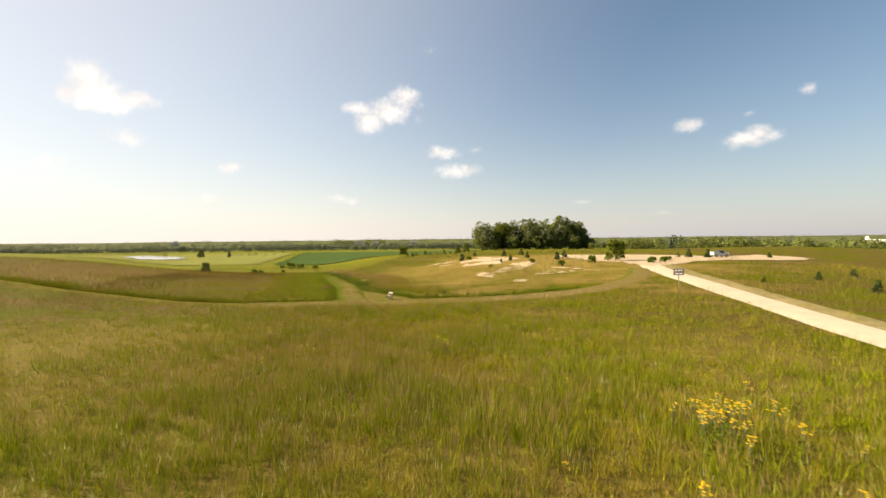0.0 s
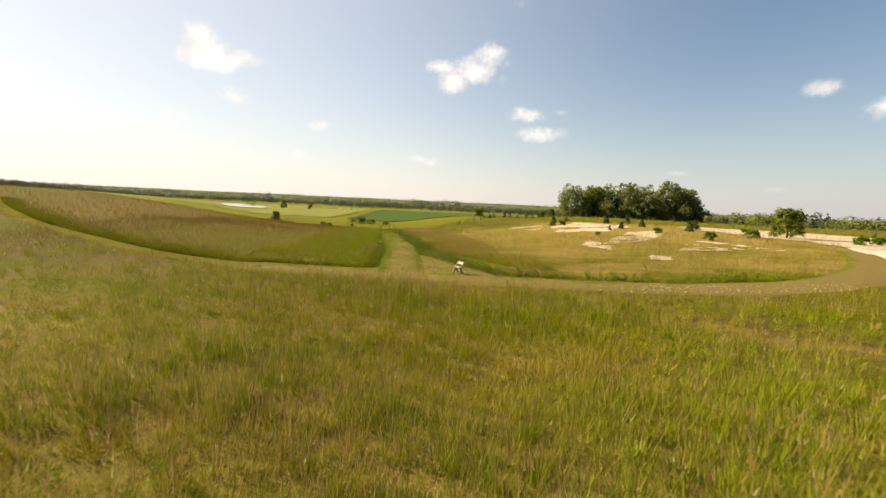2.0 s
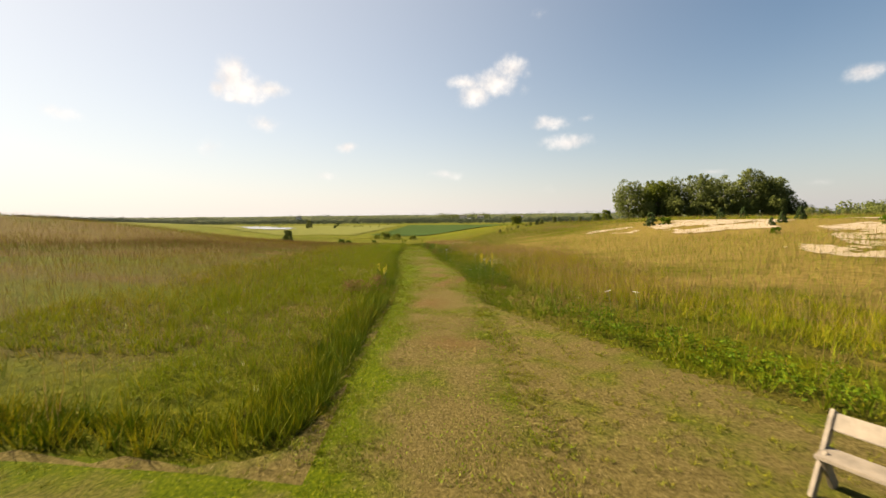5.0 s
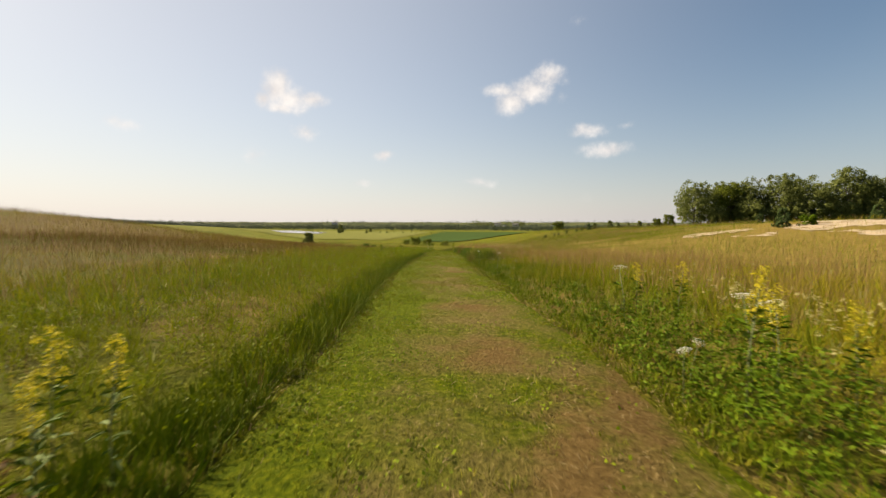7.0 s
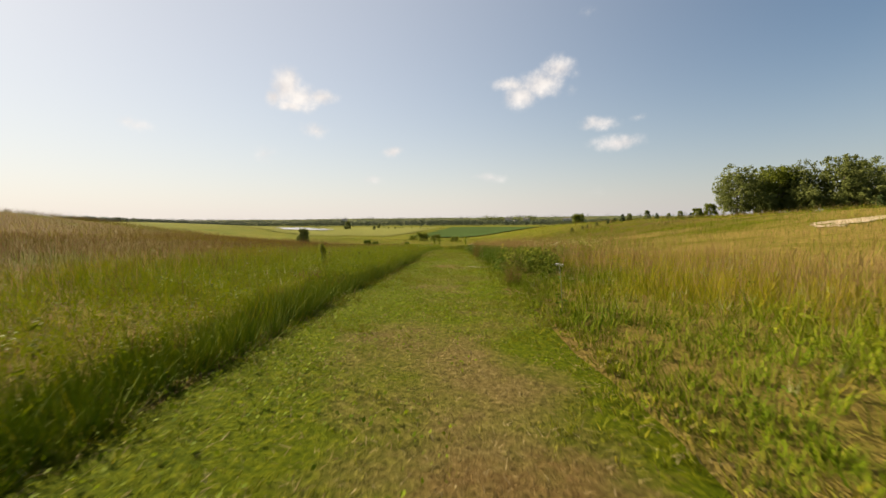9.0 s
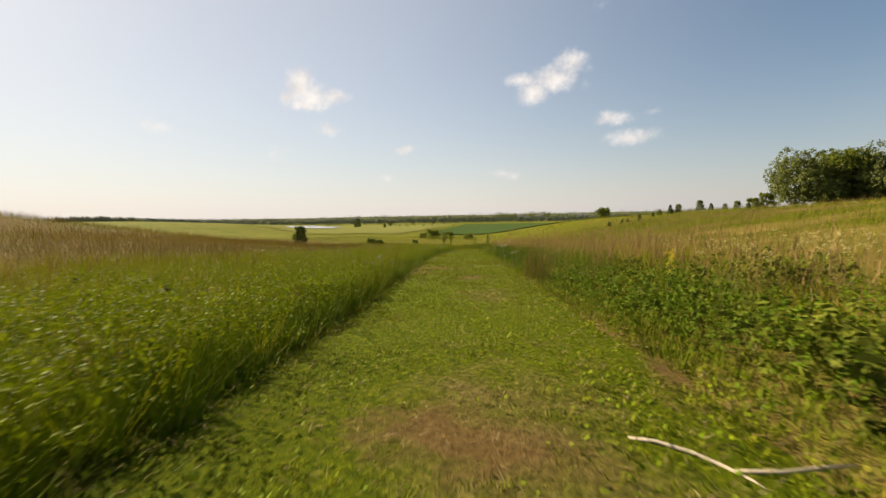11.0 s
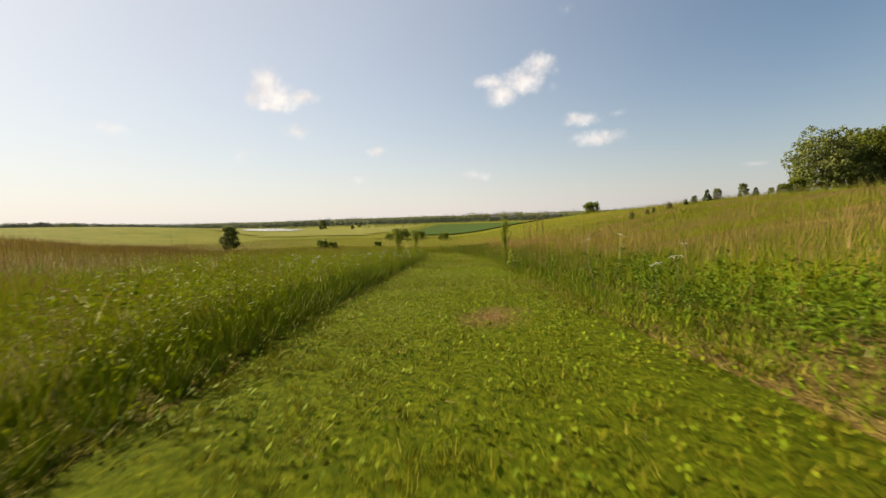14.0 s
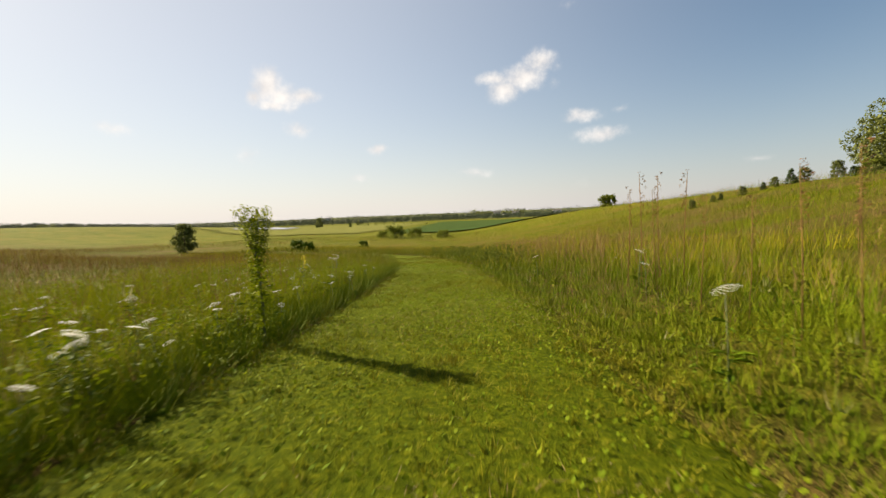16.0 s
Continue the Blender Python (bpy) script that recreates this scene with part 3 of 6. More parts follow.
def graded(lo, hi, near_lo, near_hi, step, growth=1.09):
    a = list(np.arange(near_lo, near_hi + step, step))
    d = step
    while a[-1] < hi:
        d *= growth
        a.append(a[-1] + d)
    d = step
    while a[0] > lo:
        d *= growth
        a.insert(0, a[0] - d)
    return np.array(a)


def build_ground():
    xs, ys = graded(-4300, 4300, -110, 90, 1.7), graded(-1500, 4700, -10, 220, 1.7)
    gx, gy = np.meshgrid(xs, ys)
    gz = height(gx, gy)
    calm = np.minimum.reduce([np.abs(distance(gx.ravel(), gy.ravel(), l)) for l in (MAIN, CROSS, SIDE, ROAD)]).reshape(gx.shape)
    rough = smooth(2.5, 8, calm) * (1 - smooth(120, 300, np.hypot(gx, gy)))
    gz = gz + rough * 0.03 * (np.sin(gx * 0.9 + 2 * np.sin(gy * 0.31)) * np.sin(gy * 0.77 + gx * 0.2))
    n, c = gx.shape
    i, k = np.meshgrid(np.arange(n - 1), np.arange(c - 1), indexing="ij")
    a = (i * c + k).ravel()
    f = np.concatenate([np.stack([a, a + 1, a + c + 1], 1), np.stack([a, a + c + 1, a + c], 1)])
    tagged(new("ground", mesh_of("ground", np.stack([gx, gy, gz], -1), f, GROUND, True)), "rolling prairie ground with green and straw-brown grass", "ground", kind="structure")


def mown_corner():
    """The rounded mown ground where the paths meet."""
    cell = 0.2
    gx, gy = np.meshgrid(np.arange(-24, 8, cell), np.arange(39.5, 56, cell))
    inside = (off_routes(gx.ravel() + cell / 2, gy.ravel() + cell / 2) < 0.06).reshape(gx.shape)[:-1, :-1]
    i, k = np.nonzero(inside)
    cols = gx.shape[1]
    a = i * cols + k
    f = np.concatenate([np.stack([a, a + 1, a + cols + 1], 1), np.stack([a, a + cols + 1, a + cols], 1)])
    used, f2 = np.unique(f, return_inverse=True)
    rim = np.bincount(f2.ravel()) < 6
    v = np.stack([gx, gy, height(gx, gy) + 0.03], -1).reshape(-1, 3)[used]
    v[rim, 2] -= 0.09
    me = mesh_of("path_corner", v, f2.reshape(-1, 3), PATH, True)
    me.attributes.new("across", "FLOAT", "POINT").data.foreach_set("value", np.full(len(v), 0.55, np.float32))
    tagged(new("path_corner", me), "rounded mown corner where the grass paths meet", "path", kind="structure")


build_ground()
ribbon("path_main", MAIN, 1.6, 0.05, PATH, "wide mown grass path, worn brown in places, through the prairie", "path")
ribbon("path_cross", CROSS, 1.6, 0.045, PATH, "mown grass path crossing the slope towards the road", "path")
mown_corner()
ribbon("path_side", SIDE, 0.8, 0.042, LAWN, "narrow mown strip running along the foot of the hill", "path")
ribbon("road", ROAD, 1.75, 0.07, GRAVEL, "pale gravel road curving up to a gravel yard", "road", 1.0, 7, 0.25)
ribbon("road_verge", [(x + 2.6, y - 0.4) for x, y in ROAD], 1.6, 0.04, STUBBLE, "strip of short dry grass beside the gravel road", "verge", 1.0, 5, 0.5)
lot("gravel_yard", [(33, 66), (29, 80), (27, 100), (33, 112), (52, 104), (60, 96), (76, 99), (80, 90), (70, 84), (55, 82), (46, 76), (40, 70)], 0.09, SAND, "open yard of pale sand and gravel on the rise", "yard", 0.7, 2.5)
lot("sand_patch", [(3.5, 88), (4.5, 101), (10, 109), (17, 100), (17, 93), (11, 84.5)], 0.05, SAND, "bare patch of pale sand on the hillside", "sand", 0.4, 2.0, "structure", -0.28)
lot("sand_patch", [(9.0, 67.2), (10, 73.5), (14, 82), (19, 85), (16.5, 77), (13.5, 69.6)], 0.05, SAND, "bare shelf of eroded sand on the hillside", "sand", 0.3, 1.2, "structure", -0.12)
lot("sand_patch", [(13.6, 62.4), (15.5, 66), (18.2, 70), (21.5, 67), (23.5, 63), (18.5, 62.6)], 0.05, SAND, "broken sandy scar in the dry grass", "sand", 0.25, 1.0, "structure", 0.05)
lot("sand_patch", [(9.3, 56.5), (10.0, 58.9), (12.4, 59.6), (11.0, 56.2)], 0.05, SAND, "small scar of pale sand in the grass", "sand", 0.22, 0.6, "structure", 0.1)
lot("sand_patch", [(5.0, 65), (5.8, 72.5), (8.6, 68), (7.6, 62.4)], 0.05, SAND, "eroded streaks of sand in the grass", "sand", 0.25, 1.0, "structure", 0.2)
lot("sand_patch", [(-4, 101), (-3, 104), (2.5, 103), (1.0, 92), (0.0, 94)], 0.05, SAND, "thin streak of sand in the dry grass", "sand", 0.3, 1.0, "structure", 0.15)
lot("crop_field", [(-96, 236), (-200, 600), (160, 660), (150, 420), (40, 330), (-12, 240)], 0.35, CROP, "dark green field of young crops", "field", 8, 2)
lot("hay_field", [(-300, 330), (-360, 560), (-215, 600), (-112, 250), (-150, 240)], 0.3, HAZY_HAY, "bright green hay meadow on the valley floor", "field", 8, 4)
lot("pond", [(-212, 290), (-203, 325), (-228, 372), (-285, 400), (-262, 340)], 0.6, POND, "still pond reflecting the pale sky", "pond", 6, 6)


# ---- grass ----
def blades(x, y, base, tall, wide, lean, way=None, bent=True):
    """Verts and triangles of grass blades rooted at x, y. way: the angle to which each leans."""
    n = len(x)
    th, la = rng.uniform(0, 2 * np.pi, n), rng.uniform(0, 2 * np.pi, n) if way is None else way
    px, py = np.cos(th), np.sin(th)
    bx, by = np.cos(la) * lean * tall, np.sin(la) * lean * tall
    hw = wide / 2
    root = np.stack([x, y, base], 1)
    side = np.stack([px * hw, py * hw, np.zeros(n)], 1)
    tip = root + np.stack([bx, by, tall * (1 - 0.38 * lean * lean)], 1)
    if not bent:
        v = np.stack([root - side, root + side, tip], 1)
        f = np.arange(n * 3).reshape(-1, 3)
        return v.reshape(-1, 3), f
    mid = root + np.stack([bx * 0.3, by * 0.3, tall * 0.55], 1)
    v = np.stack([root - side, root + side, mid - side * 0.8, mid + side * 0.8, tip], 1)
    o = np.arange(n)[:, None] * 5
    f = np.concatenate([o + [0, 1, 3], o + [0, 3, 2], o + [2, 3, 4]])
    return v.reshape(-1, 3), f


def clumped(x, y, scale, seed):
    """Even-to-patchy field in 0..1 from a few waves."""
    r = np.random.default_rng(seed)
    s = np.zeros(len(x))
    for k in range(6):
        a, p = r.uniform(0, 2 * np.pi), r.uniform(0, 6.28)
        w = scale * r.uniform(0.6, 1.8)
        s += np.sin((x * np.cos(a) + y * np.sin(a)) * w + p + 1.5 * np.sin((x * np.sin(a) - y * np.cos(a)) * w * 0.7))
    return np.clip(0.5 + s / 6, 0, 1)


def bare(x, y):
    sx, sy = (x - 12) / 13, (y - 92) / 14
    yard = ((x - 48) / 34) ** 2 + ((y - 90) / 22) ** 2 < 1
    return (sx * sx + sy * sy < 1) | yard


def worn(x, y):
    """Where the turf has died back to brown thatch."""
    out = np.zeros(len(x), bool)
    for cx, cy, rx, ry in WORN + LITTER:
        k = ((x - cx) / rx) ** 2 + ((y - cy) / ry) ** 2
        out |= k + 0.5 * np.sin(9 * x + 5 * y) * np.sin(7 * y - 4 * x) + 0.9 * rng.random(len(x)) < 1.0
    return out


def sow(count, x0, x1, y0, y1):
    return rng.uniform(x0, x1, count), rng.uniform(y0, y1, count)


def along(count, y0, y1, lo, hi):
    """Places beside the main path, lo to hi metres to its side."""
    lx, ly = soften(MAIN, 1.0)
    y = rng.uniform(y0, y1, count)
    d = rng.uniform(lo, hi, count)
    x = np.interp(y, ly, lx) + d * 1.06
    return x, y, d


def tufts(x, y, base, each, spread, tall, wide, splay, bent=True):
    """Tussocks: blades that rise from each place and lean outwards."""
    n = len(x)
    a = rng.uniform(0, 2 * np.pi, n * each)
    d = np.repeat(np.broadcast_to(spread, (n,)), each) * np.sqrt(rng.random(n * each))
    bx, by = np.repeat(x, each) + np.cos(a) * d, np.repeat(y, each) + np.sin(a) * d
    h = np.repeat(np.broadcast_to(tall, (n,)), each) * rng.uniform(0.5, 1.08, n * each)
    lean = splay * (0.25 + rng.random(n * each) * (0.4 + d / (np.repeat(np.broadcast_to(spread, (n,)), each) + 1e-6)))
    return blades(bx, by, np.repeat(base, each), h, wide * rng.uniform(0.6, 1.35, n * each), lean, a + rng.normal(0, 0.5, n * each), bent)


def beside(x, y):
    """Metres to the right of the main path's middle."""
    return distance(x, y, MAIN)


def rank_growth(y):
    """How much taller the weedy stretches of the meadow grow."""
    return 0.17 * smooth(68, 76, y) * (1 - smooth(86, 91, y)) + 0.14 * smooth(97, 104, y)


def side_meadow(side):
    """The uncut meadow along one side of the main path."""
    for lo, hi, dense, each, wide, bent in ((0.0, 1.3, 50, 10, 0.0062, True), (1.3, 3.2, 40, 9, 0.008, False), (3.2, 9.5, 31, 9, 0.011, False)):
        x, y, d = along(int(dense * (hi - lo) * 84), 44, 128, 1.5 + lo, 1.6 + hi)
        if side < 0:
            lx, ly = soften(MAIN, 1.0)
            x = np.interp(y, ly, lx) - d * 1.06
        room = off_routes(x, y)
        keep = (room > 0.02 + 0.08 * rng.random(len(x))) & (room >= lo) & (room < hi + 0.4) & (rng.random(len(x)) > smooth(5.2, 9.4, room + 3.0 * (clumped(x, y, 0.25, 61) - 0.5)))
        x, y, room = x[keep], y[keep], room[keep]
        patchy, fine = clumped(x, y, 0.5, 3), clumped(x, y, 1.9, 4)
        if side < 0:
            tall = 0.35 + 0.08 * smooth(0.2, 4, room) + rank_growth(y)
        else:
            tall = 0.13 + 0.48 * smooth(0.0, 3.4, room) * (0.8 + 0.5 * clumped(x, y, 0.22, 8))
        tall = tall * (0.62 + 0.42 * patchy + 0.40 * fine) * rng.uniform(0.75, 1.2, len(x))
        green = (smooth(1.8, 9.0, room) if side < 0 else smooth(0, 6.5, room)) + 0.8 * (patchy - 0.5) + rng.normal(0, 0.22, len(x)) < (0.95 if side < 0 else 0.55 + 0.4 * smooth(86, 92, y))
        for mask, mat, nm, lab in ((green, LIT_MEADOW if side < 0 else LUSH, "lush_grass", "lush green grass in tussocks beside the mown path"), (~green, GRASS, "prairie_grass", "tall prairie grass, green with straw tips")):
            v, f = tufts(x[mask], y[mask], height(x[mask], y[mask]) - 0.02, each, 0.055, tall[mask], wide, 0.7, bent and side > 0)
            stuff(nm, v, f, mat, lab, "grass")
        # a haze of seed heads over the taller grass
        more = 0.10 + 0.10 * smooth(3, 6, room) if side < 0 else 0.05 + 0.7 * smooth(1.2, 5.0, room) * (1 - 0.78 * smooth(86, 94, y))
        q = rng.random(len(x)) < more * (0.35 + 0.9 * clumped(x, y, 0.3, 21))
        if q.any():
            v, f = tufts(x[q], y[q], height(x[q], y[q]) + tall[q] * 0.55, 5, 0.10, tall[q] * 0.75 + 0.06, 0.0045, 0.35, False)
            stuff("grass_seed_heads", v, f, SEED if side > 0 else BLUESTEM, "fine reddish-brown seed heads above the grass", "grass")
        # pale plumes of ripening grass
        q = rng.random(len(x)) < (0.022 if side < 0 else 0.03) * smooth(0.15, 0.6, room) * (0.4 + 1.2 * clumped(x, y, 0.4, 27))
        if q.any():
            px, py, pt = x[q], y[q], tall[q]
            v, f = tufts(px, py, height(px, py) + pt * 0.75, 4, 0.06, np.full(q.sum(), 0.14), 0.010, 0.5, False)
            stuff("grass_plumes", v, f, PLUME, "pale ripening plumes among the green grass", "grass")


def mown_edge():
    """The thick uncut edge that the mower leaves."""
    for side, dense in ((-1, 125), (1, 75)):
        x, y, d = along(int(dense * 0.8 * 82), 44.5, 127, 1.45, 2.3)
        lx, ly = soften(MAIN, 1.0)
        x = np.interp(y, ly, lx) + side * d * 1.06
        room = off_routes(x, y)
        keep = (room > -0.07 * rng.random(len(x))) & (room < 0.75)
        x, y = x[keep], y[keep]
        tall = ((0.22 if side < 0 else 0.11) + 0.10 * rng.random(len(x))) * (0.62 + 0.5 * clumped(x, y, 0.9, 13) + 0.35 * clumped(x, y, 2.4, 14)) + (0.6 * rank_growth(y) if side < 0 else 0.0)
        # on the left, the edge's shaded face is painted in with the darker green
        v, f = tufts(x, y, height(x, y) - 0.02, 11, 0.05, tall, 0.0125 if side < 0 else 0.009, 0.62, False)
        stuff("lush_grass", v, f, LUSH, "thick uncut grass edge along the mown path", "grass")
    # round the corner between the paths, and up along the foot of the hill
    lx, ly = soften(SIDE, 1.0)
    k, d = rng.uniform(0, len(lx) - 1.01, 9000), 0.75 + rng.exponential(0.8, 9000)
    i = k.astype(int)
    dx, dy = lx[i + 1] - lx[i], ly[i + 1] - ly[i]
    n = np.hypot(dx, dy)
    x, y = lx[i] + dx * (k - i) - dy / n * d, ly[i] + dy * (k - i) + dx / n * d
    cx, cy = sow(9000, -22, -9, 41, 52)
    keep = (off_routes(cx, cy) < 0.9) & (beside(cx, cy) < 0)
    x, y = np.concatenate([x, cx[keep]]), np.concatenate([y, cy[keep]])
    keep = off_routes(x, y) > 0.02
    x, y = x[keep], y[keep]
    v, f = tufts(x, y, height(x, y) - 0.03, 7, 0.08, rng.uniform(0.3, 0.55, len(x)) * (0.6 + 0.8 * clumped(x, y, 0.35, 12)), 0.018, 0.6, False)
    t3 = f.reshape(-1, 7, 3)
    stuff("lush_grass", v, t3[::2].reshape(-1, 3), LUSH, "uncut green grass edge along the side path", "grass")
    stuff("prairie_grass", v, t3[1::2].reshape(-1, 3), GRASS, "uncut straw-green grass edge along the side path", "grass")
    # the far edge of the crossing path
    x, y = sow(5200, -9, 16, 43.5, 53)
    room = off_routes(x, y)
    keep = (room > 0.03) & (room < 1.3) & (y > 45)
    x, y = x[keep], y[keep]
    v, f = tufts(x, y, height(x, y) - 0.03, 9, 0.08, rng.uniform(0.3, 0.6, len(x)) * (0.5 + 0.9 * clumped(x, y, 0.5, 16)), 0.014, 0.6, False)
    stuff("lush_grass", v, f, LUSH, "rank green grass edge along the crossing path", "grass")


def slopes():
    """The prairie on the hills, farther from the path."""
    for x0, x1, y0, y1, count, lo, hi, wide in ((-75, 45, 40, 165, 300000, 6, 30, 0.013), (-120, 70, 35, 215, 170000, 24, 110, 0.024)):
        x, y = sow(count, x0, x1, y0, y1)
        room, dm = off_routes(x, y), np.abs(beside(x, y))
        keep = (room > 0.1) & (dm > lo - 1.5) & (dm < hi) & (~bare(x, y) | (rng.random(len(x)) < 0.3))
        x, y = x[keep], y[keep]
        left = beside(x, y)
        tall = (0.30 + 0.36 * rng.random(len(x))) * (0.7 + 0.6 * clumped(x, y, 0.3, 5)) * (1 + 0.2 * smooth(15, 40, np.abs(left)))
        v, f = blades(x, y, height(x, y) - 0.05, tall, rng.uniform(wide * 0.5, wide, len(x)), rng.uniform(0.1, 0.7, len(x)), bent=False)
        verge = smooth(-17, -9, left) * (left < 0)
        fresh = (left > 0) * smooth(76, 92, y)
        mix = clumped(x, y, 0.12, 19) + 0.40 * fresh + rng.normal(0, 0.22, len(x)) > (0.52 if wide < 0.02 else 0.66) - 0.3 * verge + 0.12 * (left < -14)
        t3 = f.reshape(-1, 3)
        stuff("prairie_grass", v, t3[~mix], GRASS, "prairie grass on the slopes, green and straw-brown", "grass")
        stuff("lush_grass", v, t3[mix], LUSH, "greener grass among the prairie on the slopes", "grass")
        q = rng.random(len(x)) < (0.34 + 0.46 * clumped(x, y, 0.09, 41) + 0.16 * (left < 0)) * 1.2 * (1 - 0.65 * verge) * (1 - 0.62 * fresh)
        for red in (True, False):
            k = (q | (rng.random(len(x)) < 0.55 * smooth(8, 16, -left))) & ((left < -8) == red)
            v, f = blades(x[k], y[k], height(x[k], y[k]) + tall[k] * 0.25, tall[k] * 1.0, rng.uniform(wide * 0.4, wide * 0.8, k.sum()), rng.uniform(0.0, 0.45, k.sum()), bent=False)
            stuff("grass_seed_heads", v, f, BLUESTEM if red else SEED, "hazy reddish-brown seed heads on the hill" if red else "hazy tan seed heads on the slopes", "grass")


def first_rise():
    """The tall grass on the rise at the start."""
    x, y = sow(15000, -34, 32, 1, 42)
    keep = rng.random(len(x)) < np.clip(1.35 - np.hypot(x, y - 6) / 34, 0.35, 1)
    ny = rng.uniform(1.5, 40, 12000)
    nx = 1.5 - 0.18 * ny + rng.normal(0, 6.5, len(ny))
    x, y = np.concatenate([x[keep], nx]), np.concatenate([y[keep], ny])
    keep = off_routes(x, y) > 0.1
    x, y = x[keep], y[keep]
    patchy, tuft = clumped(x, y, 0.35, 9), clumped(x, y, 1.6, 15)
    tall = (0.42 + 0.34 * rng.random(len(x))) * (0.5 + 0.5 * patchy + 0.55 * tuft)
    g = 0.6 * patchy + 0.4 * tuft + rng.normal(0, 0.12, len(x)) > 0.24 + 0.006 * y
    for mask, mat, nm, close in ((g & (y < 10), LIT_MEADOW, "lush_grass", True), (~g & (y < 10), GRASS, "prairie_grass", True), (g & (y >= 10), LIT_MEADOW, "lush_grass", False), (~g & (y >= 10), GRASS, "prairie_grass", False)):
        v, f = tufts(x[mask], y[mask], height(x[mask], y[mask]) - 0.02, 12, 0.13, tall[mask], 0.0085 if close else 0.012, 0.5, close and mat is LIT_MEADOW)
        stuff(nm, v, f, mat, "tall prairie grass on the hillside, green and straw", "grass")
    q = rng.random(len(x)) < 0.10 + 0.50 * smooth(0.35, 0.75, clumped(x, y, 0.13, 45)) + 0.3 * smooth(10, 25, y)
    v, f = tufts(x[q], y[q], height(x[q], y[q]) + tall[q] * 0.5, 5, 0.2, tall[q] * 0.8, 0.009, 0.3, False)
    stuff("grass_seed_heads", v, f, SEED, "fine reddish-brown seed heads over the hillside", "grass")
    q = rng.random(len(x)) < 0.10 * (0.3 + 1.4 * clumped(x, y, 0.5, 46))
    v, f = tufts(x[q], y[q], height(x[q], y[q]) + tall[q] * 0.75, 4, 0.10, np.full(q.sum(), 0.2), 0.014, 0.4, False)
    stuff("grass_plumes", v, f, PLUME, "pale ripening plumes in the hillside grass", "grass")


def round_the_bend():
    x, y = sow(100000, -84, -24, 124, 182)
    room = off_routes(x, y)
    keep = (room > 0.05) & (np.abs(beside(x, y)) < 12)
    x, y, room = x[keep], y[keep], room[keep]
    for green in (True, False):
        k = (rng.random(len(x)) < 0.85 - 0.09 * room) == green
        v, f = blades(x[k], y[k], height(x[k], y[k]) - 0.03, rng.uniform(0.4, 0.8, k.sum()), rng.uniform(0.012, 0.03, k.sum()), rng.uniform(0.1, 0.8, k.sum()), bent=False)
        stuff("lush_grass" if green else "prairie_grass", v, f, LUSH if green else GRASS, "tall grass round the bend of the mown path", "grass")


def turf():
    """Mown turf: short tussocks, clover leaves and dry clippings."""
    x, y, d = along(25000, 44, 140, -1.75, 1.75)
    ax, ay = sow(9000, -24, 9, 39.5, 55)
    on = off_routes(ax, ay) < -0.02
    x, y = np.concatenate([x, ax[on]]), np.concatenate([y, ay[on]])
    lane = beside(x, y)
    dry = np.exp(-((lane - 0.25) / 1.15) ** 2) * (1 - 0.75 * smooth(60, 96, y))
    green = 0.55 * clumped(x, y, 0.9, 29) + 0.45 * clumped(x, y, 3.1, 30) - 0.40 * dry + rng.normal(0, 0.10, len(x))
    live = (green > 0.22) & ~worn(x, y)
    x, y, green = x[live], y[live], green[live]
    low = 0.03 + 0.085 * np.clip(green, 0, 1) * rng.uniform(0.5, 1.3, len(x))
    v, f = tufts(x, y, height(x, y) + 0.035, 14, 0.045, low, 0.0078, 0.85, False)
    stuff("mown_turf", v, f, TURF, "short mown grass in low tussocks on the path", "grass")
    x, y, d = along(84000, 44, 130, -1.7, 1.7)
    dry = np.exp(-((beside(x, y) - 0.25) / 1.15) ** 2) * (1 - 0.8 * smooth(60, 96, y))
    k = (0.5 * clumped(x, y, 0.8, 29) + 0.5 * clumped(x, y, 3.6, 31) - 0.25 * dry + rng.normal(0, 0.08, len(x)) > 0.40) & ~worn(x, y)
    x, y = x[k], y[k]
    n = len(x)
    th, s = rng.uniform(0, 2 * np.pi, n), rng.uniform(0.007, 0.0165, n)
    c = np.stack([x, y, height(x, y) + rng.uniform(0.045, 0.10, n)], 1)
    a = np.stack([np.cos(th), np.sin(th), rng.uniform(-1.0, 1.0, n)], 1) * s[:, None]
    b = np.stack([-np.sin(th), np.cos(th), rng.uniform(-0.9, 0.9, n)], 1) * s[:, None] * 0.75
    v = np.stack([c - a, c - b, c + a, c + b], 1).reshape(-1, 3)
    o = np.arange(n)[:, None] * 4
    stuff("clover", v, np.concatenate([o + [0, 1, 2], o + [0, 2, 3]]), CLOVER, "low clover leaves in the mown path", "clover")
    x, y, d = along(90000, 44, 128, -1.75, 1.75)
    ax, ay = sow(40000, -20, 9, 40, 54)
    on = off_routes(ax, ay) < 0
    x, y = np.concatenate([x, ax[on]]), np.concatenate([y, ay[on]])
    k = clumped(x, y, 1.3, 33) + 0.35 * np.exp(-((beside(x, y) - 0.3) / 0.9) ** 2) * (1 - smooth(60, 100, y)) - 0.16 * smooth(84, 100, y) + rng.normal(0, 0.15, len(x)) > 0.36
    x, y = x[k], y[k]
    v, f = blades(x, y, height(x, y) + rng.uniform(0.045, 0.075, len(x)), rng.uniform(0.025, 0.065, len(x)), rng.uniform(0.003, 0.0065, len(x)), rng.uniform(0.7, 1.5, len(x)), bent=False)
    stuff("dry_clippings", v, f, CLIPPINGS, "dry straw clippings strewn over the mown path", "clippings")


side_meadow(-1)
side_meadow(1)
mown_edge()
slopes()
first_rise()
round_the_bend()
turf()


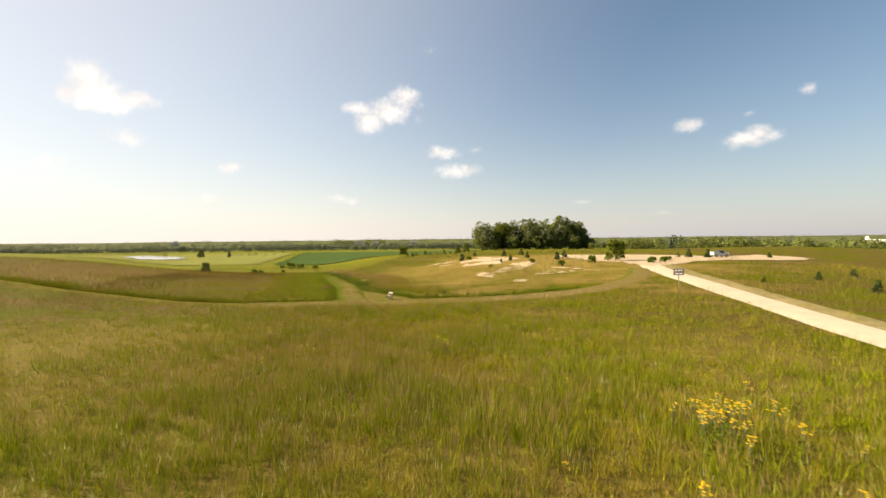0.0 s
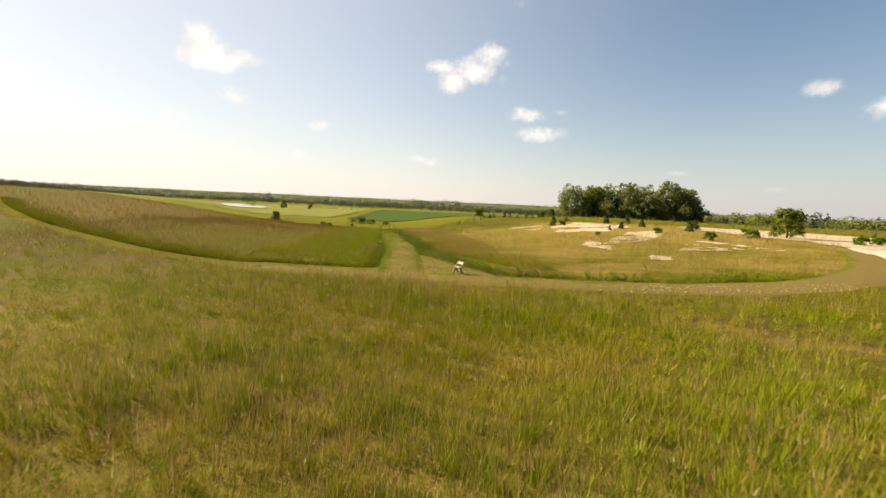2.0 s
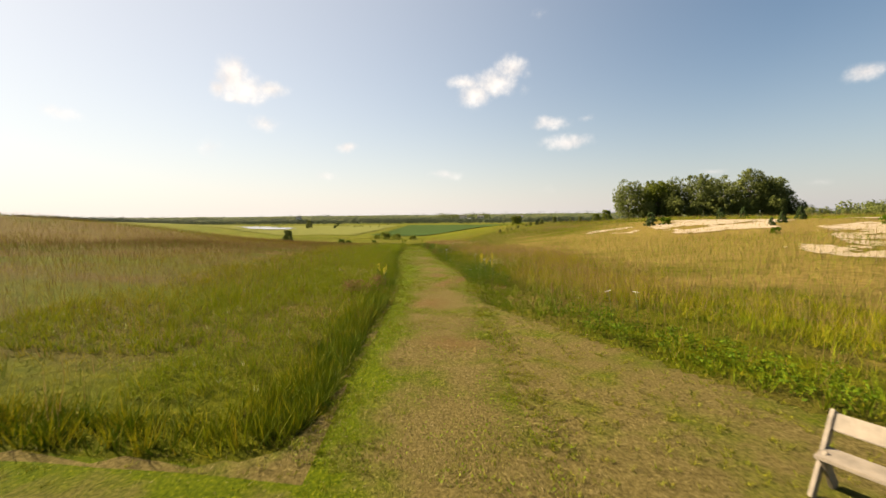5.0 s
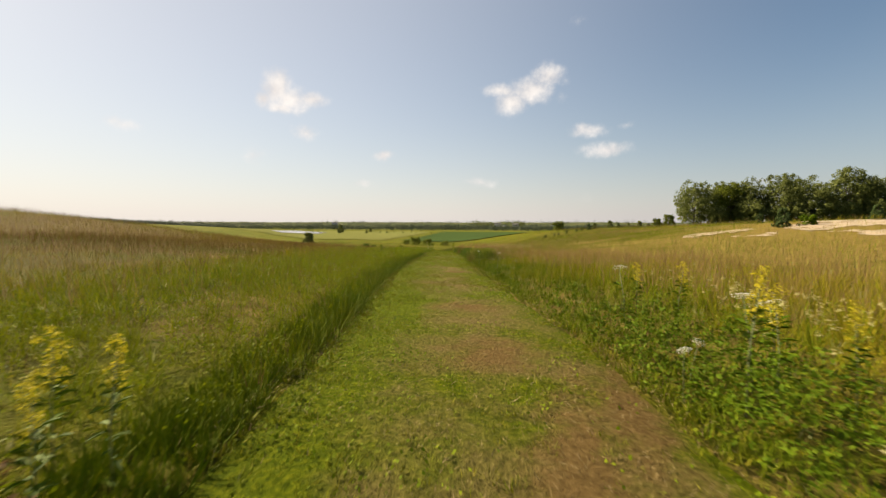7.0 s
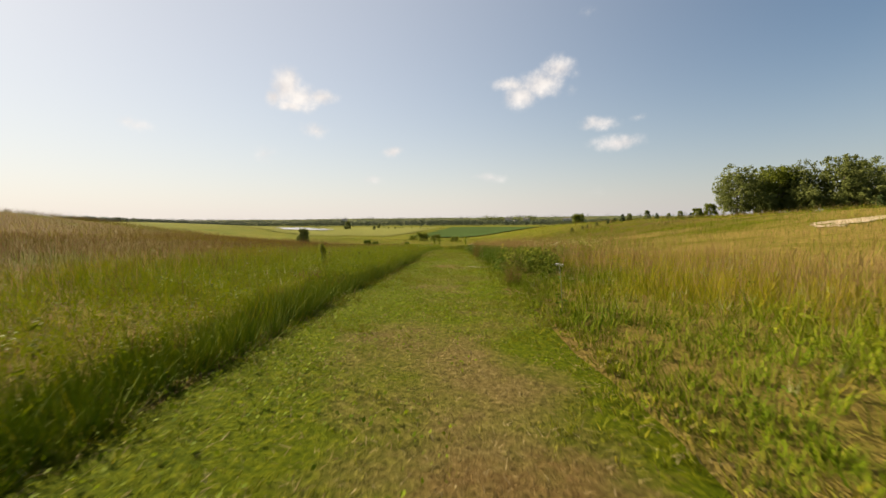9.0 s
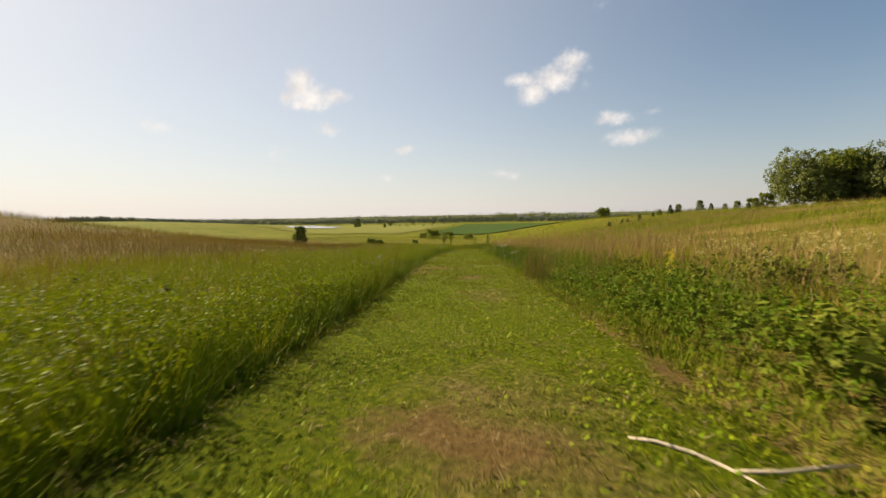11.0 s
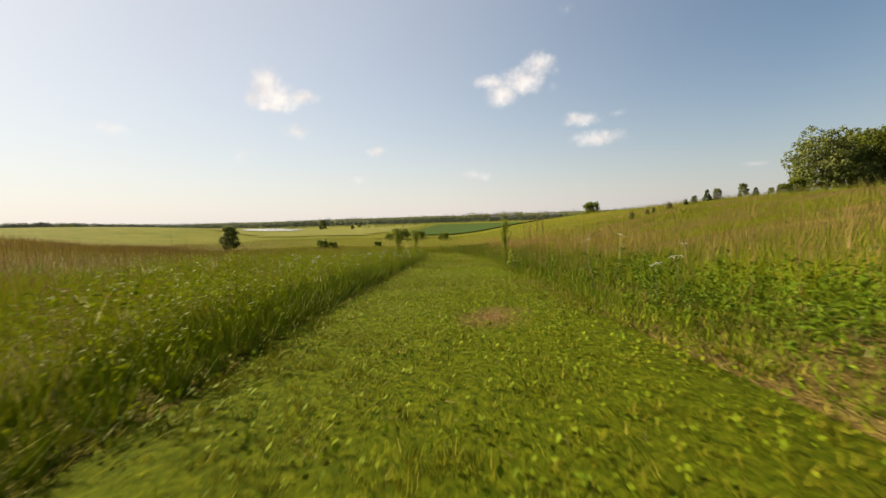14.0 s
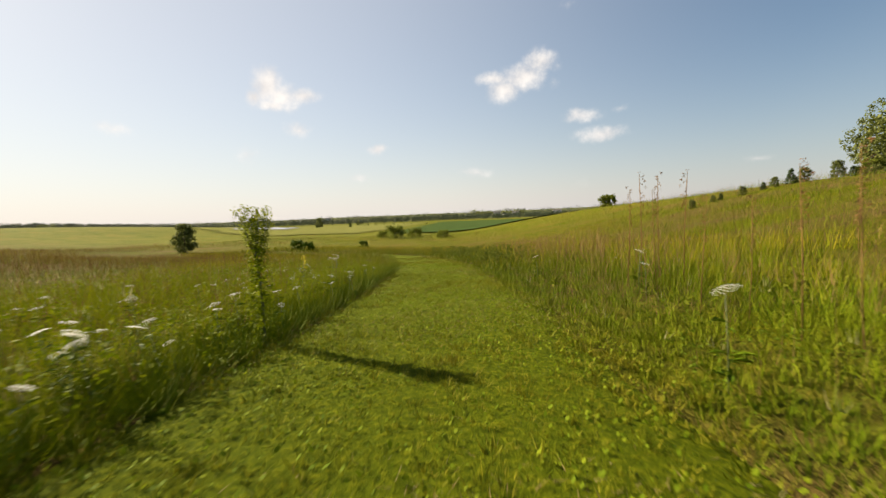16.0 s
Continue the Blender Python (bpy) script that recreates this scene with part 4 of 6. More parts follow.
# ---- trees and shrubs ----
def leaves(centres, spread, each, size, up=0.35, r=None):
    """Verts and triangles of leaf diamonds scattered in balls round the centres, facing outwards and up."""
    r = r or rng
    n = len(centres) * each
    c = np.repeat(centres, each, 0)
    d = r.normal(size=(n, 3))
    d /= np.linalg.norm(d, axis=1)[:, None]
    p = c + d * (np.repeat(np.broadcast_to(spread, (len(centres),)), each) * r.random(n) ** 0.45)[:, None]
    nrm = d + r.normal(scale=0.5, size=(n, 3)) + [0, 0, up]
    nrm /= np.linalg.norm(nrm, axis=1)[:, None]
    a = np.cross(nrm, r.normal(size=(n, 3)))
    a /= np.linalg.norm(a, axis=1)[:, None]
    b = np.cross(nrm, a)
    s = (size * r.uniform(0.6, 1.3, n))[:, None]
    v = np.stack([p - a * s, p - b * s * 0.45, p + a * s, p + b * s * 0.45], 1).reshape(-1, 3)
    o = np.arange(n)[:, None] * 4
    return v, np.concatenate([o + [0, 1, 2], o + [0, 2, 3]])


def broad_tree(name, high, radius, clear, lobes, each, leaf, leaf_mat, label, category, seed, lump=0.16):
    """A tree with a tapered trunk, limbs and a crown of billowing leaf lobes with gaps between them."""
    r = np.random.default_rng(seed)
    root = new(name)
    tagged(root, label, category)
    half = (high - clear) / 2
    k = np.arange(lobes)
    up = 1 - 1.92 * (k + 0.5) / lobes
    a = 2.4 * k + r.normal(scale=0.25, size=lobes)
    flat = np.sqrt(np.clip(1 - up * up, 0, 1))
    out = r.uniform(0.52, 0.70, lobes) * (1 + lump * np.sin(2 * a + seed))
    c = np.stack([np.cos(a) * flat * radius * out, np.sin(a) * flat * radius * out, clear + half * 0.94 + up * half * 0.70 * r.uniform(0.9, 1.1, lobes)], 1)
    size = radius * r.uniform(0.32, 0.48, lobes)
    # small sprays break the lobes' outline
    sprays = np.repeat(c, 9, 0)
    d = r.normal(size=sprays.shape) + (sprays - [0, 0, clear + half]) / radius * 0.9
    d /= np.linalg.norm(d, axis=1)[:, None]
    sprays = sprays + d * (np.repeat(size, 9) * r.uniform(0.75, 1.12, len(sprays)))[:, None]
    sprays[:, 2] = np.maximum(sprays[:, 2], clear + 0.25)
    v, f = join([leaves(sprays, radius * 0.115, each, leaf, r=r), leaves(c, size * 0.85, each * 4, leaf * 1.35, r=r)])
    pieces = []
    lean = r.normal(scale=0.03, size=2)
    spine = [np.array([lean[0] * q * high, lean[1] * q * high, q * high * 0.8]) for q in (0, 0.12, 0.3, 0.55, 0.85)]
    girth = high * 0.022
    pieces.append(tube(spine, [girth * 1.5, girth * 1.1, girth, girth * 0.6, girth * 0.2], 8))
    for q in c[:: max(1, lobes // 9)]:
        s = spine[2] + (spine[3] - spine[2]) * r.random()
        pieces.append(tube([s, (s + q) / 2 + [0, 0, 0.04 * high], q], [girth * 0.5, girth * 0.3, girth * 0.1], 5))
    array_part("trunk", *join(pieces), BARK, root)
    array_part("crown", v, f, leaf_mat, root)
    return root


def shrub(name, high, radius, clumps, each, leaf, leaf_mat, label, category, seed, cone=0.0):
    """A shrub or young cedar with leaves down to the ground; cone: how far it narrows to a point."""
    r = np.random.default_rng(seed)
    root = new(name)
    tagged(root, label, category)
    h = r.random(clumps) ** (0.8 + 0.5 * max(cone, 0.0))
    wide = radius * (np.where(h < 0.3, 0.8 + 0.66 * h, 1.0) * (1 - h * (0.45 + 0.5 * cone)) if cone >= 0 else 0.6 + 0.45 * h)
    a = r.uniform(0, 2 * np.pi, clumps)
    rr = wide * np.sqrt(r.uniform(0.15, 1, clumps)) * r.uniform(0.8, 1.25, clumps)
    c = np.stack([np.cos(a) * rr, np.sin(a) * rr, high * (0.06 + 0.88 * h)], 1)
    v, f = leaves(c, radius * 0.24, each, leaf, 0.3, r)
    pieces = [tube([(0, 0, -0.1), (0, 0, high * 0.5), (0.03 * high, 0, high * 0.92)], [high * 0.025, high * 0.017, high * 0.005], 6)]
    for k in range(6):
        q = c[r.integers(clumps)]
        pieces.append(tube([(0, 0, max(0.05, q[2] * 0.5)), q * [0.5, 0.5, 0.85], q], [high * 0.012, high * 0.008, high * 0.003], 4))
    array_part("stem_clump", *join(pieces), BARK, root)
    array_part("foliage", v, f, leaf_mat, root)
    return root


def plant_at(ob, x, y, turn=0.0, size=1.0, sink=0.05, label=""):
    ob.matrix_basis = pose(x, y, float(height(x, y)) - sink, 0, 0, turn) @ Matrix.Scale(size, 4)
    if label:
        tagged(ob, label)
    return ob


def copies(ob, places, group, sink=0.05):
    """First place for ob itself, the others for copies of it. Places: x, y, turn, size, label."""
    tagged(ob, group=group)
    made = []
    for i, (x, y, turn, size, *lab) in enumerate(places):
        q = ob if i == 0 else copy_thing(ob, Matrix())
        plant_at(q, x, y, turn, size, sink, lab[0] if lab else "")
        made.append(q)
    return made


# the grove on the rise
OAKS = "trees of the grove"
oak_a = broad_tree("oak_tree", 14.0, 6.6, 0.2, 30, 24, 0.27, OAK, "rounded dark green oak in a hilltop grove", "tree", 11)
copies(oak_a, [(19.5, 204, 0, 1.0, "rounded dark oak standing at the edge of the grove"), (35, 208, 130, 1.02), (51, 212, 250, 1.08), (64, 206, 40, 1.02)], OAKS)
oak_b = broad_tree("oak_tree", 15.0, 5.9, 0.4, 28, 24, 0.27, OAK, "tall oak with an uneven crown in a hilltop grove", "tree", 23, 0.28)
copies(oak_b, [(42, 203, 0, 1.04), (57, 203, 100, 1.12, "tallest oak of the grove, with a ragged top"), (29, 212, 200, 0.98), (68, 211, 300, 0.95)], OAKS)
lime = broad_tree("oak_tree", 13.4, 5.2, 0.4, 26, 24, 0.27, LIGHT_LEAF, "yellow-green tree among darker oaks in the grove", "tree", 31)
copies(lime, [(29.5, 206.5, 0, 1.04)], OAKS)
low = broad_tree("small_tree", 7.0, 4.4, 0.0, 20, 20, 0.26, OAK, "low leafy tree under the grove's edge", "tree", 37)
copies(low, [(25, 200, 0, 0.8), (33, 199, 60, 1.0), (47, 198, 120, 1.05), (62, 198, 190, 0.95), (70, 204, 260, 0.85), (54, 197, 310, 0.8), (39, 198, 20, 0.75)], "low trees at the grove's edge")

# shrubs on the rise and round the yard
bush_a = shrub("bush", 4.0, 2.3, 60, 40, 0.2, LIGHT_LEAF, "large light green bush beside the gravel road", "bush", 41)
copies(bush_a, [(33, 80, 0, 1.0), (10.5, 192, 50, 0.9, "leafy bush on the crest beside the grove"), (6.5, 186, 100, 0.65, "leafy bush on the crest near the grove"), (-24, 250, 200, 1.5, "lone leafy tree standing beyond the slope")], "leafy bushes")
cedar = shrub("young_cedar", 2.2, 0.95, 45, 36, 0.11, CEDAR, "young dark cedar on the sandy hillside", "cedar", 43, 0.8)
copies(cedar, [(4.6, 101, 0, 0.85), (14.5, 90, 40, 0.55), (19.5, 97, 80, 0.7), (12.0, 86.5, 120, 0.4), (24, 88, 10, 0.75), (27.5, 95, 170, 0.8), (54, 92, 60, 0.9, "young cedar at the edge of the sandy yard"), (52.3, 93, 100, 0.5), (57.6, 91, 220, 0.9, "dark cedar bush beside the parked pickup"), (46.7, 52, 30, 0.5, "small cedar in the grass field beside the road"), (55, 56, 150, 0.5), (45.2, 43.4, 200, 0.65), (38.4, 50, 250, 0.35), (71, 91, 70, 0.6), (-18.6, 158.0, 15, 0.3, "young dark cedar on the crest of the slope"), (-14.6, 159.5, 200, 0.35), (-11.8, 161.0, 80, 0.7), (-5.0, 165.0, 30, 0.55), (3.0, 175.0, 170, 0.6), (16, 110, 20, 0.8), (22, 118, 90, 0.9), (9, 120, 150, 0.6)], "young cedars")
scrub = shrub("low_shrub", 1.1, 0.9, 30, 34, 0.1, WEED, "low green shrub in the prairie grass", "shrub", 47)
copies(scrub, [(6.2, 100.4, 0, 0.9), (17, 80, 60, 0.8), (20, 71, 100, 0.9), (27, 76, 30, 1.0), (30, 84, 10, 0.9), (9, 79, 200, 0.5), (36, 72, 220, 1.0), (39, 74, 90, 0.9), (42, 78, 150, 0.8), (-76, 168, 10, 1.5), (-72.5, 166, 80, 1.3), (-66, 172, 30, 1.0)], "low shrubs")
young = shrub("young_tree", 3.0, 1.35, 90, 40, 0.10, OAK, "young bushy tree on the crest of the slope", "tree", 53, 0.25)
copies(young, [(-13.5, 160, 0, 0.35), (-10.5, 161.5, 90, 0.5), (-7.0, 163.4, 200, 0.6), (-2.5, 167, 20, 0.4), (0.5, 172, 60, 0.6), (-16.8, 158, 120, 0.3), (-19.5, 157, 20, 0.25), (-21.5, 156, 70, 0.3), (5.5, 180, 30, 0.6)], "young trees on the crest")
lone = shrub("field_tree", 4.6, 2.0, 60, 44, 0.2, OAK, "lone dark green small tree in the valley meadow", "tree", 59, 0.15)
copies(lone, [(-91, 160, 0, 1.0), (-223, 385, 70, 1.7), (-205, 400, 150, 0.8), (-262, 512, 10, 1.2)], "lone field trees")
sumac = shrub("sumac_bush", 2.4, 2.4, 46, 36, 0.17, LIGHT_LEAF, "yellow-green spreading bush on the valley floor", "bush", 61)
copies(sumac, [(-73, 199, 0, 1.2), (-69, 202, 60, 0.9), (-78, 203, 140, 0.7), (-60, 196, 100, 0.7)], "yellow-green bushes")


def woods(name, line, count, deep, low_h, high_h, each, mat, label):
    """Woods too far to count: ragged crowns of large leaf tufts along a line."""
    p = np.array(line, float)
    t = rng.random(count) * (len(p) - 1)
    i = np.minimum(t.astype(int), len(p) - 2)
    u = t - i
    x = p[i, 0] * (1 - u) + p[i + 1, 0] * u + rng.normal(scale=deep, size=count)
    y = p[i, 1] * (1 - u) + p[i + 1, 1] * u + rng.normal(scale=deep, size=count)
    h = (low_h + (high_h - low_h) * rng.random(count) ** 1.6) * (0.75 + 0.5 * clumped(x, y, 0.02, 17))
    n = count * each
    d = rng.normal(size=(n, 3))
    d /= np.linalg.norm(d, axis=1)[:, None]
    hh = np.repeat(h, each)
    c = np.stack([np.repeat(x, each), np.repeat(y, each), np.repeat(height(x, y), each) + hh * 0.5], 1)
    pos = c + d * np.stack([hh * 0.58, hh * 0.58, hh * 0.5], 1) * rng.uniform(0.6, 1, n)[:, None]
    a = rng.normal(size=(n, 3))
    a = np.cross(d + rng.normal(scale=0.3, size=(n, 3)) + [0, 0, 0.4], a)
    a /= np.linalg.norm(a, axis=1)[:, None]
    b = np.cross(d, a)
    s = (hh * rng.uniform(0.05, 0.10, n))[:, None]
    v = np.stack([pos - a * s, pos + a * s, pos + b * s * 1.3], 1).reshape(-1, 3)
    stuff(name, v, np.arange(n * 3).reshape(-1, 3), mat, label, "woods")


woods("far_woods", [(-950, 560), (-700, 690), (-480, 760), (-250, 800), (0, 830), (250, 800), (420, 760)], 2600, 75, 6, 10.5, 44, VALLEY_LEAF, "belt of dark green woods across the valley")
# the farther belts, ridge and knoll carry haze in their leaf colour
woods("far_woods", [(-1700, 900), (-1200, 1150), (-700, 1280), (-200, 1350), (300, 1350), (900, 1200)], 1700, 130, 9, 15, 26, HAZED_LEAF, "distant belt of woods beyond the valley fields")
woods("far_woods", [(-2700, 1500), (-1900, 2000), (-1000, 2350), (0, 2500), (1000, 2400), (2200, 1900)], 1700, 180, 13, 22, 14, HAZED_LEAF, "wooded ridge on the horizon")
woods("hill_woods", [(-830, 380), (-775, 440), (-733, 504), (-690, 556), (-650, 600)], 420, 26, 8, 10.5, 90, HAZED_LEAF, "wooded knoll beyond the meadow hillside")
woods("tree_belt", [(75, 190), (110, 215), (150, 205), (200, 215), (270, 230), (340, 240)], 150, 10, 4.0, 7.0, 150, OAK, "belt of light green trees behind the gravel yard")
woods("tree_belt", [(90, 240), (160, 250), (240, 262), (330, 280), (430, 330)], 150, 14, 5.0, 8.0, 150, VALLEY_LEAF, "belt of darker trees behind the gravel yard")
woods("hedge", [(-330, 400), (-300, 408), (-262, 418)], 22, 3, 2, 3.5, 50, OAK, "dark hedge of bushes beside the pond")
woods("hedge", [(-230, 452), (-190, 470), (-150, 482)], 30, 3, 2, 4, 50, OAK, "hedge line between the meadows")
woods("hillside_bushes", [(-300, 262), (-345, 276)], 8, 4, 1.6, 3, 60, OAK, "cluster of bushes on the meadow hillside")


# ---- bench, sign, vehicle, buildings ----
def plank_bench():
    root = new("bench")
    tagged(root, "weathered plank bench with slanted legs on the mown grass", "bench")
    half = 0.34
    for side in (-1, 1):
        bm = bmesh.new()
        box(bm, (0.045, 0.12, 0.98), pose(side * half, 0.06, 0.41, -30, 0, 0), 0.006)
        part("front_leg", bm, WOOD, root)
        bm = bmesh.new()
        box(bm, (0.045, 0.12, 0.60), pose(side * (half - 0.05), 0.08, 0.22, 38, 0, 0), 0.006)
        part("rear_leg", bm, WOOD, root)
    bm = bmesh.new()
    box(bm, (2 * half + 0.02, 0.30, 0.045), pose(0, -0.02, 0.445, 4, 0, 0), 0.008)
    part("seat", bm, WOOD, root, "sun-bleached seat plank")
    bm = bmesh.new()
    box(bm, (2 * half + 0.02, 0.04, 0.20), pose(0, 0.225, 0.735, -30, 0, 0), 0.008)
    part("backrest", bm, WOOD, root)
    return root


plant_at(plank_bench(), -5.8, 44.6, -46, 0.9, -0.05)


def road_sign():
    root = new("trail_sign")
    tagged(root, "dark two-panel trail sign on a pale wooden post beside the road", "sign")
    bm = bmesh.new()
    box(bm, (0.10, 0.10, 2.45), pose(0, 0, 1.1), 0.008)
    part("post", bm, WOOD, root)
    for z, n in ((2.06, 3), (1.68, 2)):
        bm = bmesh.new()
        box(bm, (1.05, 0.035, 0.34), pose(0, -0.07, z), 0.006)
        panel = part("panel", bm, SIGN_DARK, root)
        for k in range(n):
            bm = bmesh.new()
            w = 0.8 / n - 0.06
            box(bm, (w, 0.006, 0.12), pose(-0.4 + (k + 0.5) * 0.8 / n, -0.0905, z))
            part("lettering_bar", bm, PAINT, panel, "pale bar of unreadable lettering")
    return root


plant_at(road_sign(), 26.6, 47.2, -28, 1.0)


def wheel(parent, x, y):
    tyre_bm = bmesh.new()
    bmesh.ops.create_cone(tyre_bm, cap_ends=True, segments=20, radius1=0.38, radius2=0.38, depth=0.24, matrix=pose(x, y, 0.38, 90))
    bmesh.ops.bevel(tyre_bm, geom=[e for e in tyre_bm.edges if len(e.link_faces) == 2 and e.calc_face_angle(0) > 1], offset=0.03, segments=2, affect="EDGES")
    w = part("wheel", tyre_bm, GLASSY, parent)
    bm = bmesh.new()
    bmesh.ops.create_cone(bm, cap_ends=True, segments=16, radius1=0.22, radius2=0.2, depth=0.27, matrix=pose(x, y, 0.38, 90))
    part("rim", bm, PAINT, w)


def pickup():
    root = new("pickup_truck")
    tagged(root, "white pickup truck parked in the sandy yard", "truck")
    bm = bmesh.new()
    box(bm, (5.2, 1.85, 0.55), pose(0, 0, 0.78), 0.08)
    box(bm, (1.5, 1.8, 0.22), pose(1.75, 0, 1.08), 0.06)
    part("body", bm, PAINT, root)
    bm = bmesh.new()
    r = bmesh.ops.create_cube(bm, size=1, matrix=pose(0.15, 0, 1.38) @ Matrix.Diagonal((2.1, 1.7, 0.75, 1)))
    for v in r["verts"]:
        if v.co.z > 1.4:
            v.co.x = 0.15 + (v.co.x - 0.15) * 0.68
            v.co.y *= 0.86
    bmesh.ops.bevel(bm, geom=bm.edges[:], offset=0.05, segments=2, affect="EDGES")
    part("cab", bm, GLASSY, root, "dark-windowed cab")
    bm = bmesh.new()
    for s in (-1, 1):
        box(bm, (2.2, 0.07, 0.4), pose(-1.45, s * 0.88, 1.2), 0.02)
    box(bm, (0.07, 1.8, 0.4), pose(-2.53, 0, 1.2), 0.02)
    part("load_bed", bm, PAINT, root)
    for x in (-1.6, 1.65):
        for s in (-1, 1):
            wheel(root, x, s * 0.84)
    return root


plant_at(pickup(), 61.0, 92.5, 12, 0.8, -0.09)


def house(name, wide, deep, high, rise, label, category, mat=PAINT):
    root = new(name)
    tagged(root, label, category)
    bm = bmesh.new()
    box(bm, (wide, deep, high + 3), pose(0, 0, high / 2 - 1.5))
    part("walls", bm, mat, root)
    bm = bmesh.new()
    o = 0.5
    co = [(-wide / 2 - o, -deep / 2 - o, high), (wide / 2 + o, -deep / 2 - o, high), (wide / 2 + o, deep / 2 + o, high), (-wide / 2 - o, deep / 2 + o, high), (-wide / 2 - o, 0, high + rise), (wide / 2 + o, 0, high + rise)]
    vs = [bm.verts.new(c) for c in co]
    for q in ((0, 1, 5, 4), (2, 3, 4, 5), (0, 4, 3), (1, 2, 5), (0, 3, 2, 1)):
        bm.faces.new([vs[i] for i in q])
    bmesh.ops.recalc_face_normals(bm, faces=bm.faces)
    part("roof", bm, ROOF, root)
    for k in range(4):
        bm = bmesh.new()
        box(bm, (wide * 0.09, 0.2, high * 0.3), pose(wide * (-0.36 + 0.24 * k), -deep / 2 - 0.02, high * 0.55))
        part("window", bm, GLASSY, root)
    return root


farm = "distant farm buildings"
farmhouse = house("farmhouse", 26, 14, 9, 6, "white farmhouse among dark trees across the valley", "house")
copies(farmhouse, [(-330, 1640, 12, 1.0), (-265, 1660, -8, 0.9), (-300, 1625, 40, 0.55), (-960, 1500, 20, 0.8)], farm)
barn = house("barn", 40, 18, 11, 5, "long white barn across the valley", "barn")
copies(barn, [(-120, 1700, 5, 0.8), (620, 640, 20, 0.55, "pale building above the trees near the town"), (560, 640, -10, 0.4, "low pale building above the trees near the town")], farm)
woods("farm_trees", [(-420, 1660), (-350, 1670), (-240, 1690)], 60, 12, 16, 26, 40, OAK, "dark trees round the white farmhouse")


def silo_hall():
    root = new("grain_hall")
    tagged(root, "tall white industrial hall with a domed silo above trees", "building")
    bm = bmesh.new()
    box(bm, (30, 18, 24), pose(8, 0, 5))
    part("hall", bm, PAINT, root)
    bm = bmesh.new()
    bmesh.ops.create_cone(bm, cap_ends=True, segments=24, radius1=4.6, radius2=4.6, depth=27, matrix=pose(-9, -6, 6.5))
    part("silo", bm, PAINT, root)
    bm = bmesh.new()
    bmesh.ops.create_uvsphere(bm, u_segments=20, v_segments=10, radius=4.6, matrix=pose(-9, -6, 19.8))
    part("dome", bm, PAINT, root)
    return root


plant_at(silo_hall(), 655, 636, -62, 0.62, 0)


# ---- wild plants ----
def flower_head(petals, radius, droop, r):
    v, f = [], []
    for k in range(petals):
        t = 2 * math.pi * k / petals + r.uniform(-0.1, 0.1)
        o, s = np.array([math.cos(t), math.sin(t), 0]), np.array([-math.sin(t), math.cos(t), 0])
        b = len(v)
        v += [o * radius * 0.15, o * radius * 0.6 + s * radius * 0.22 - [0, 0, droop * 0.4], o * radius - [0, 0, droop], o * radius * 0.6 - s * radius * 0.22 - [0, 0, droop * 0.4]]
        f += [(b, b + 1, b + 2), (b, b + 2, b + 3)]
    return np.array(v), np.array(f)


def stem_with_leaves(points, girth, count, leaf, r, lo=0.05, hi=0.8, mat_leaf=WEED, parent=None, spread=1.0):
    array_part("stem", *tube(points, np.linspace(girth, girth * 0.5, len(points)), 5), STALK, parent)
    p = np.array(points)
    t = r.uniform(lo, hi, count) * (len(p) - 1)
    i = np.minimum(t.astype(int), len(p) - 2)
    base = p[i] + (p[i + 1] - p[i]) * (t - i)[:, None]
    a = r.uniform(0, 2 * np.pi, count)
    o = np.stack([np.cos(a), np.sin(a), r.uniform(0.0, 0.8, count)], 1)
    s = np.stack([-np.sin(a), np.cos(a), np.zeros(count)], 1)
    ln = (leaf * r.uniform(0.6, 1.3, count))[:, None]
    v = np.stack([base, base + o * ln * 0.5 + s * ln * 0.2 * spread, base + o * ln - [0, 0, 0.3] * ln, base + o * ln * 0.5 - s * ln * 0.2 * spread], 1).reshape(-1, 3)
    q = np.arange(count)[:, None] * 4
    array_part("leaves", v, np.concatenate([q + [0, 1, 2], q + [0, 2, 3]]), mat_leaf, parent)


def coneflower(seed):
    r = np.random.default_rng(seed)
    root = new("yellow_coneflower")
    tagged(root, "yellow coneflower plant blooming in the tall grass", "flower")
    top = np.array([0.06, 0.02, 0.78])
    stem_with_leaves([(0, 0, -0.02), (0.01, 0, 0.35), top], 0.006, 14, 0.13, r, parent=root)
    for k in range(9):
        tip = top + [r.uniform(-0.13, 0.13), r.uniform(-0.13, 0.13), r.uniform(-0.12, 0.12)]
        v, f = flower_head(9, r.uniform(0.03, 0.042), 0.012, r)
        array_part("flower_head", v + tip, f, YELLOW, root)
        array_part("flower_stalk", *tube([top * [0.6, 0.6, 0.6], tip], [0.003, 0.002], 4), STALK, root)
    return root


def butterfly_weed(seed):
    r = np.random.default_rng(seed)
    root = new("butterfly_weed")
    tagged(root, "butterfly weed with a cluster of orange flowers", "flower")
    top = np.array([0.02, 0.0, 0.45])
    stem_with_leaves([(0, 0, -0.02), (0.01, 0, 0.2), top], 0.006, 22, 0.09, r, parent=root)
    v, f = leaves(np.stack([r.normal(scale=0.035, size=14), r.normal(scale=0.035, size=14), r.uniform(0.44, 0.50, 14)], 1), 0.03, 14, 0.012, r=r)
    array_part("flower_cluster", v, f, ORANGE, root, "orange flower cluster")
    return root


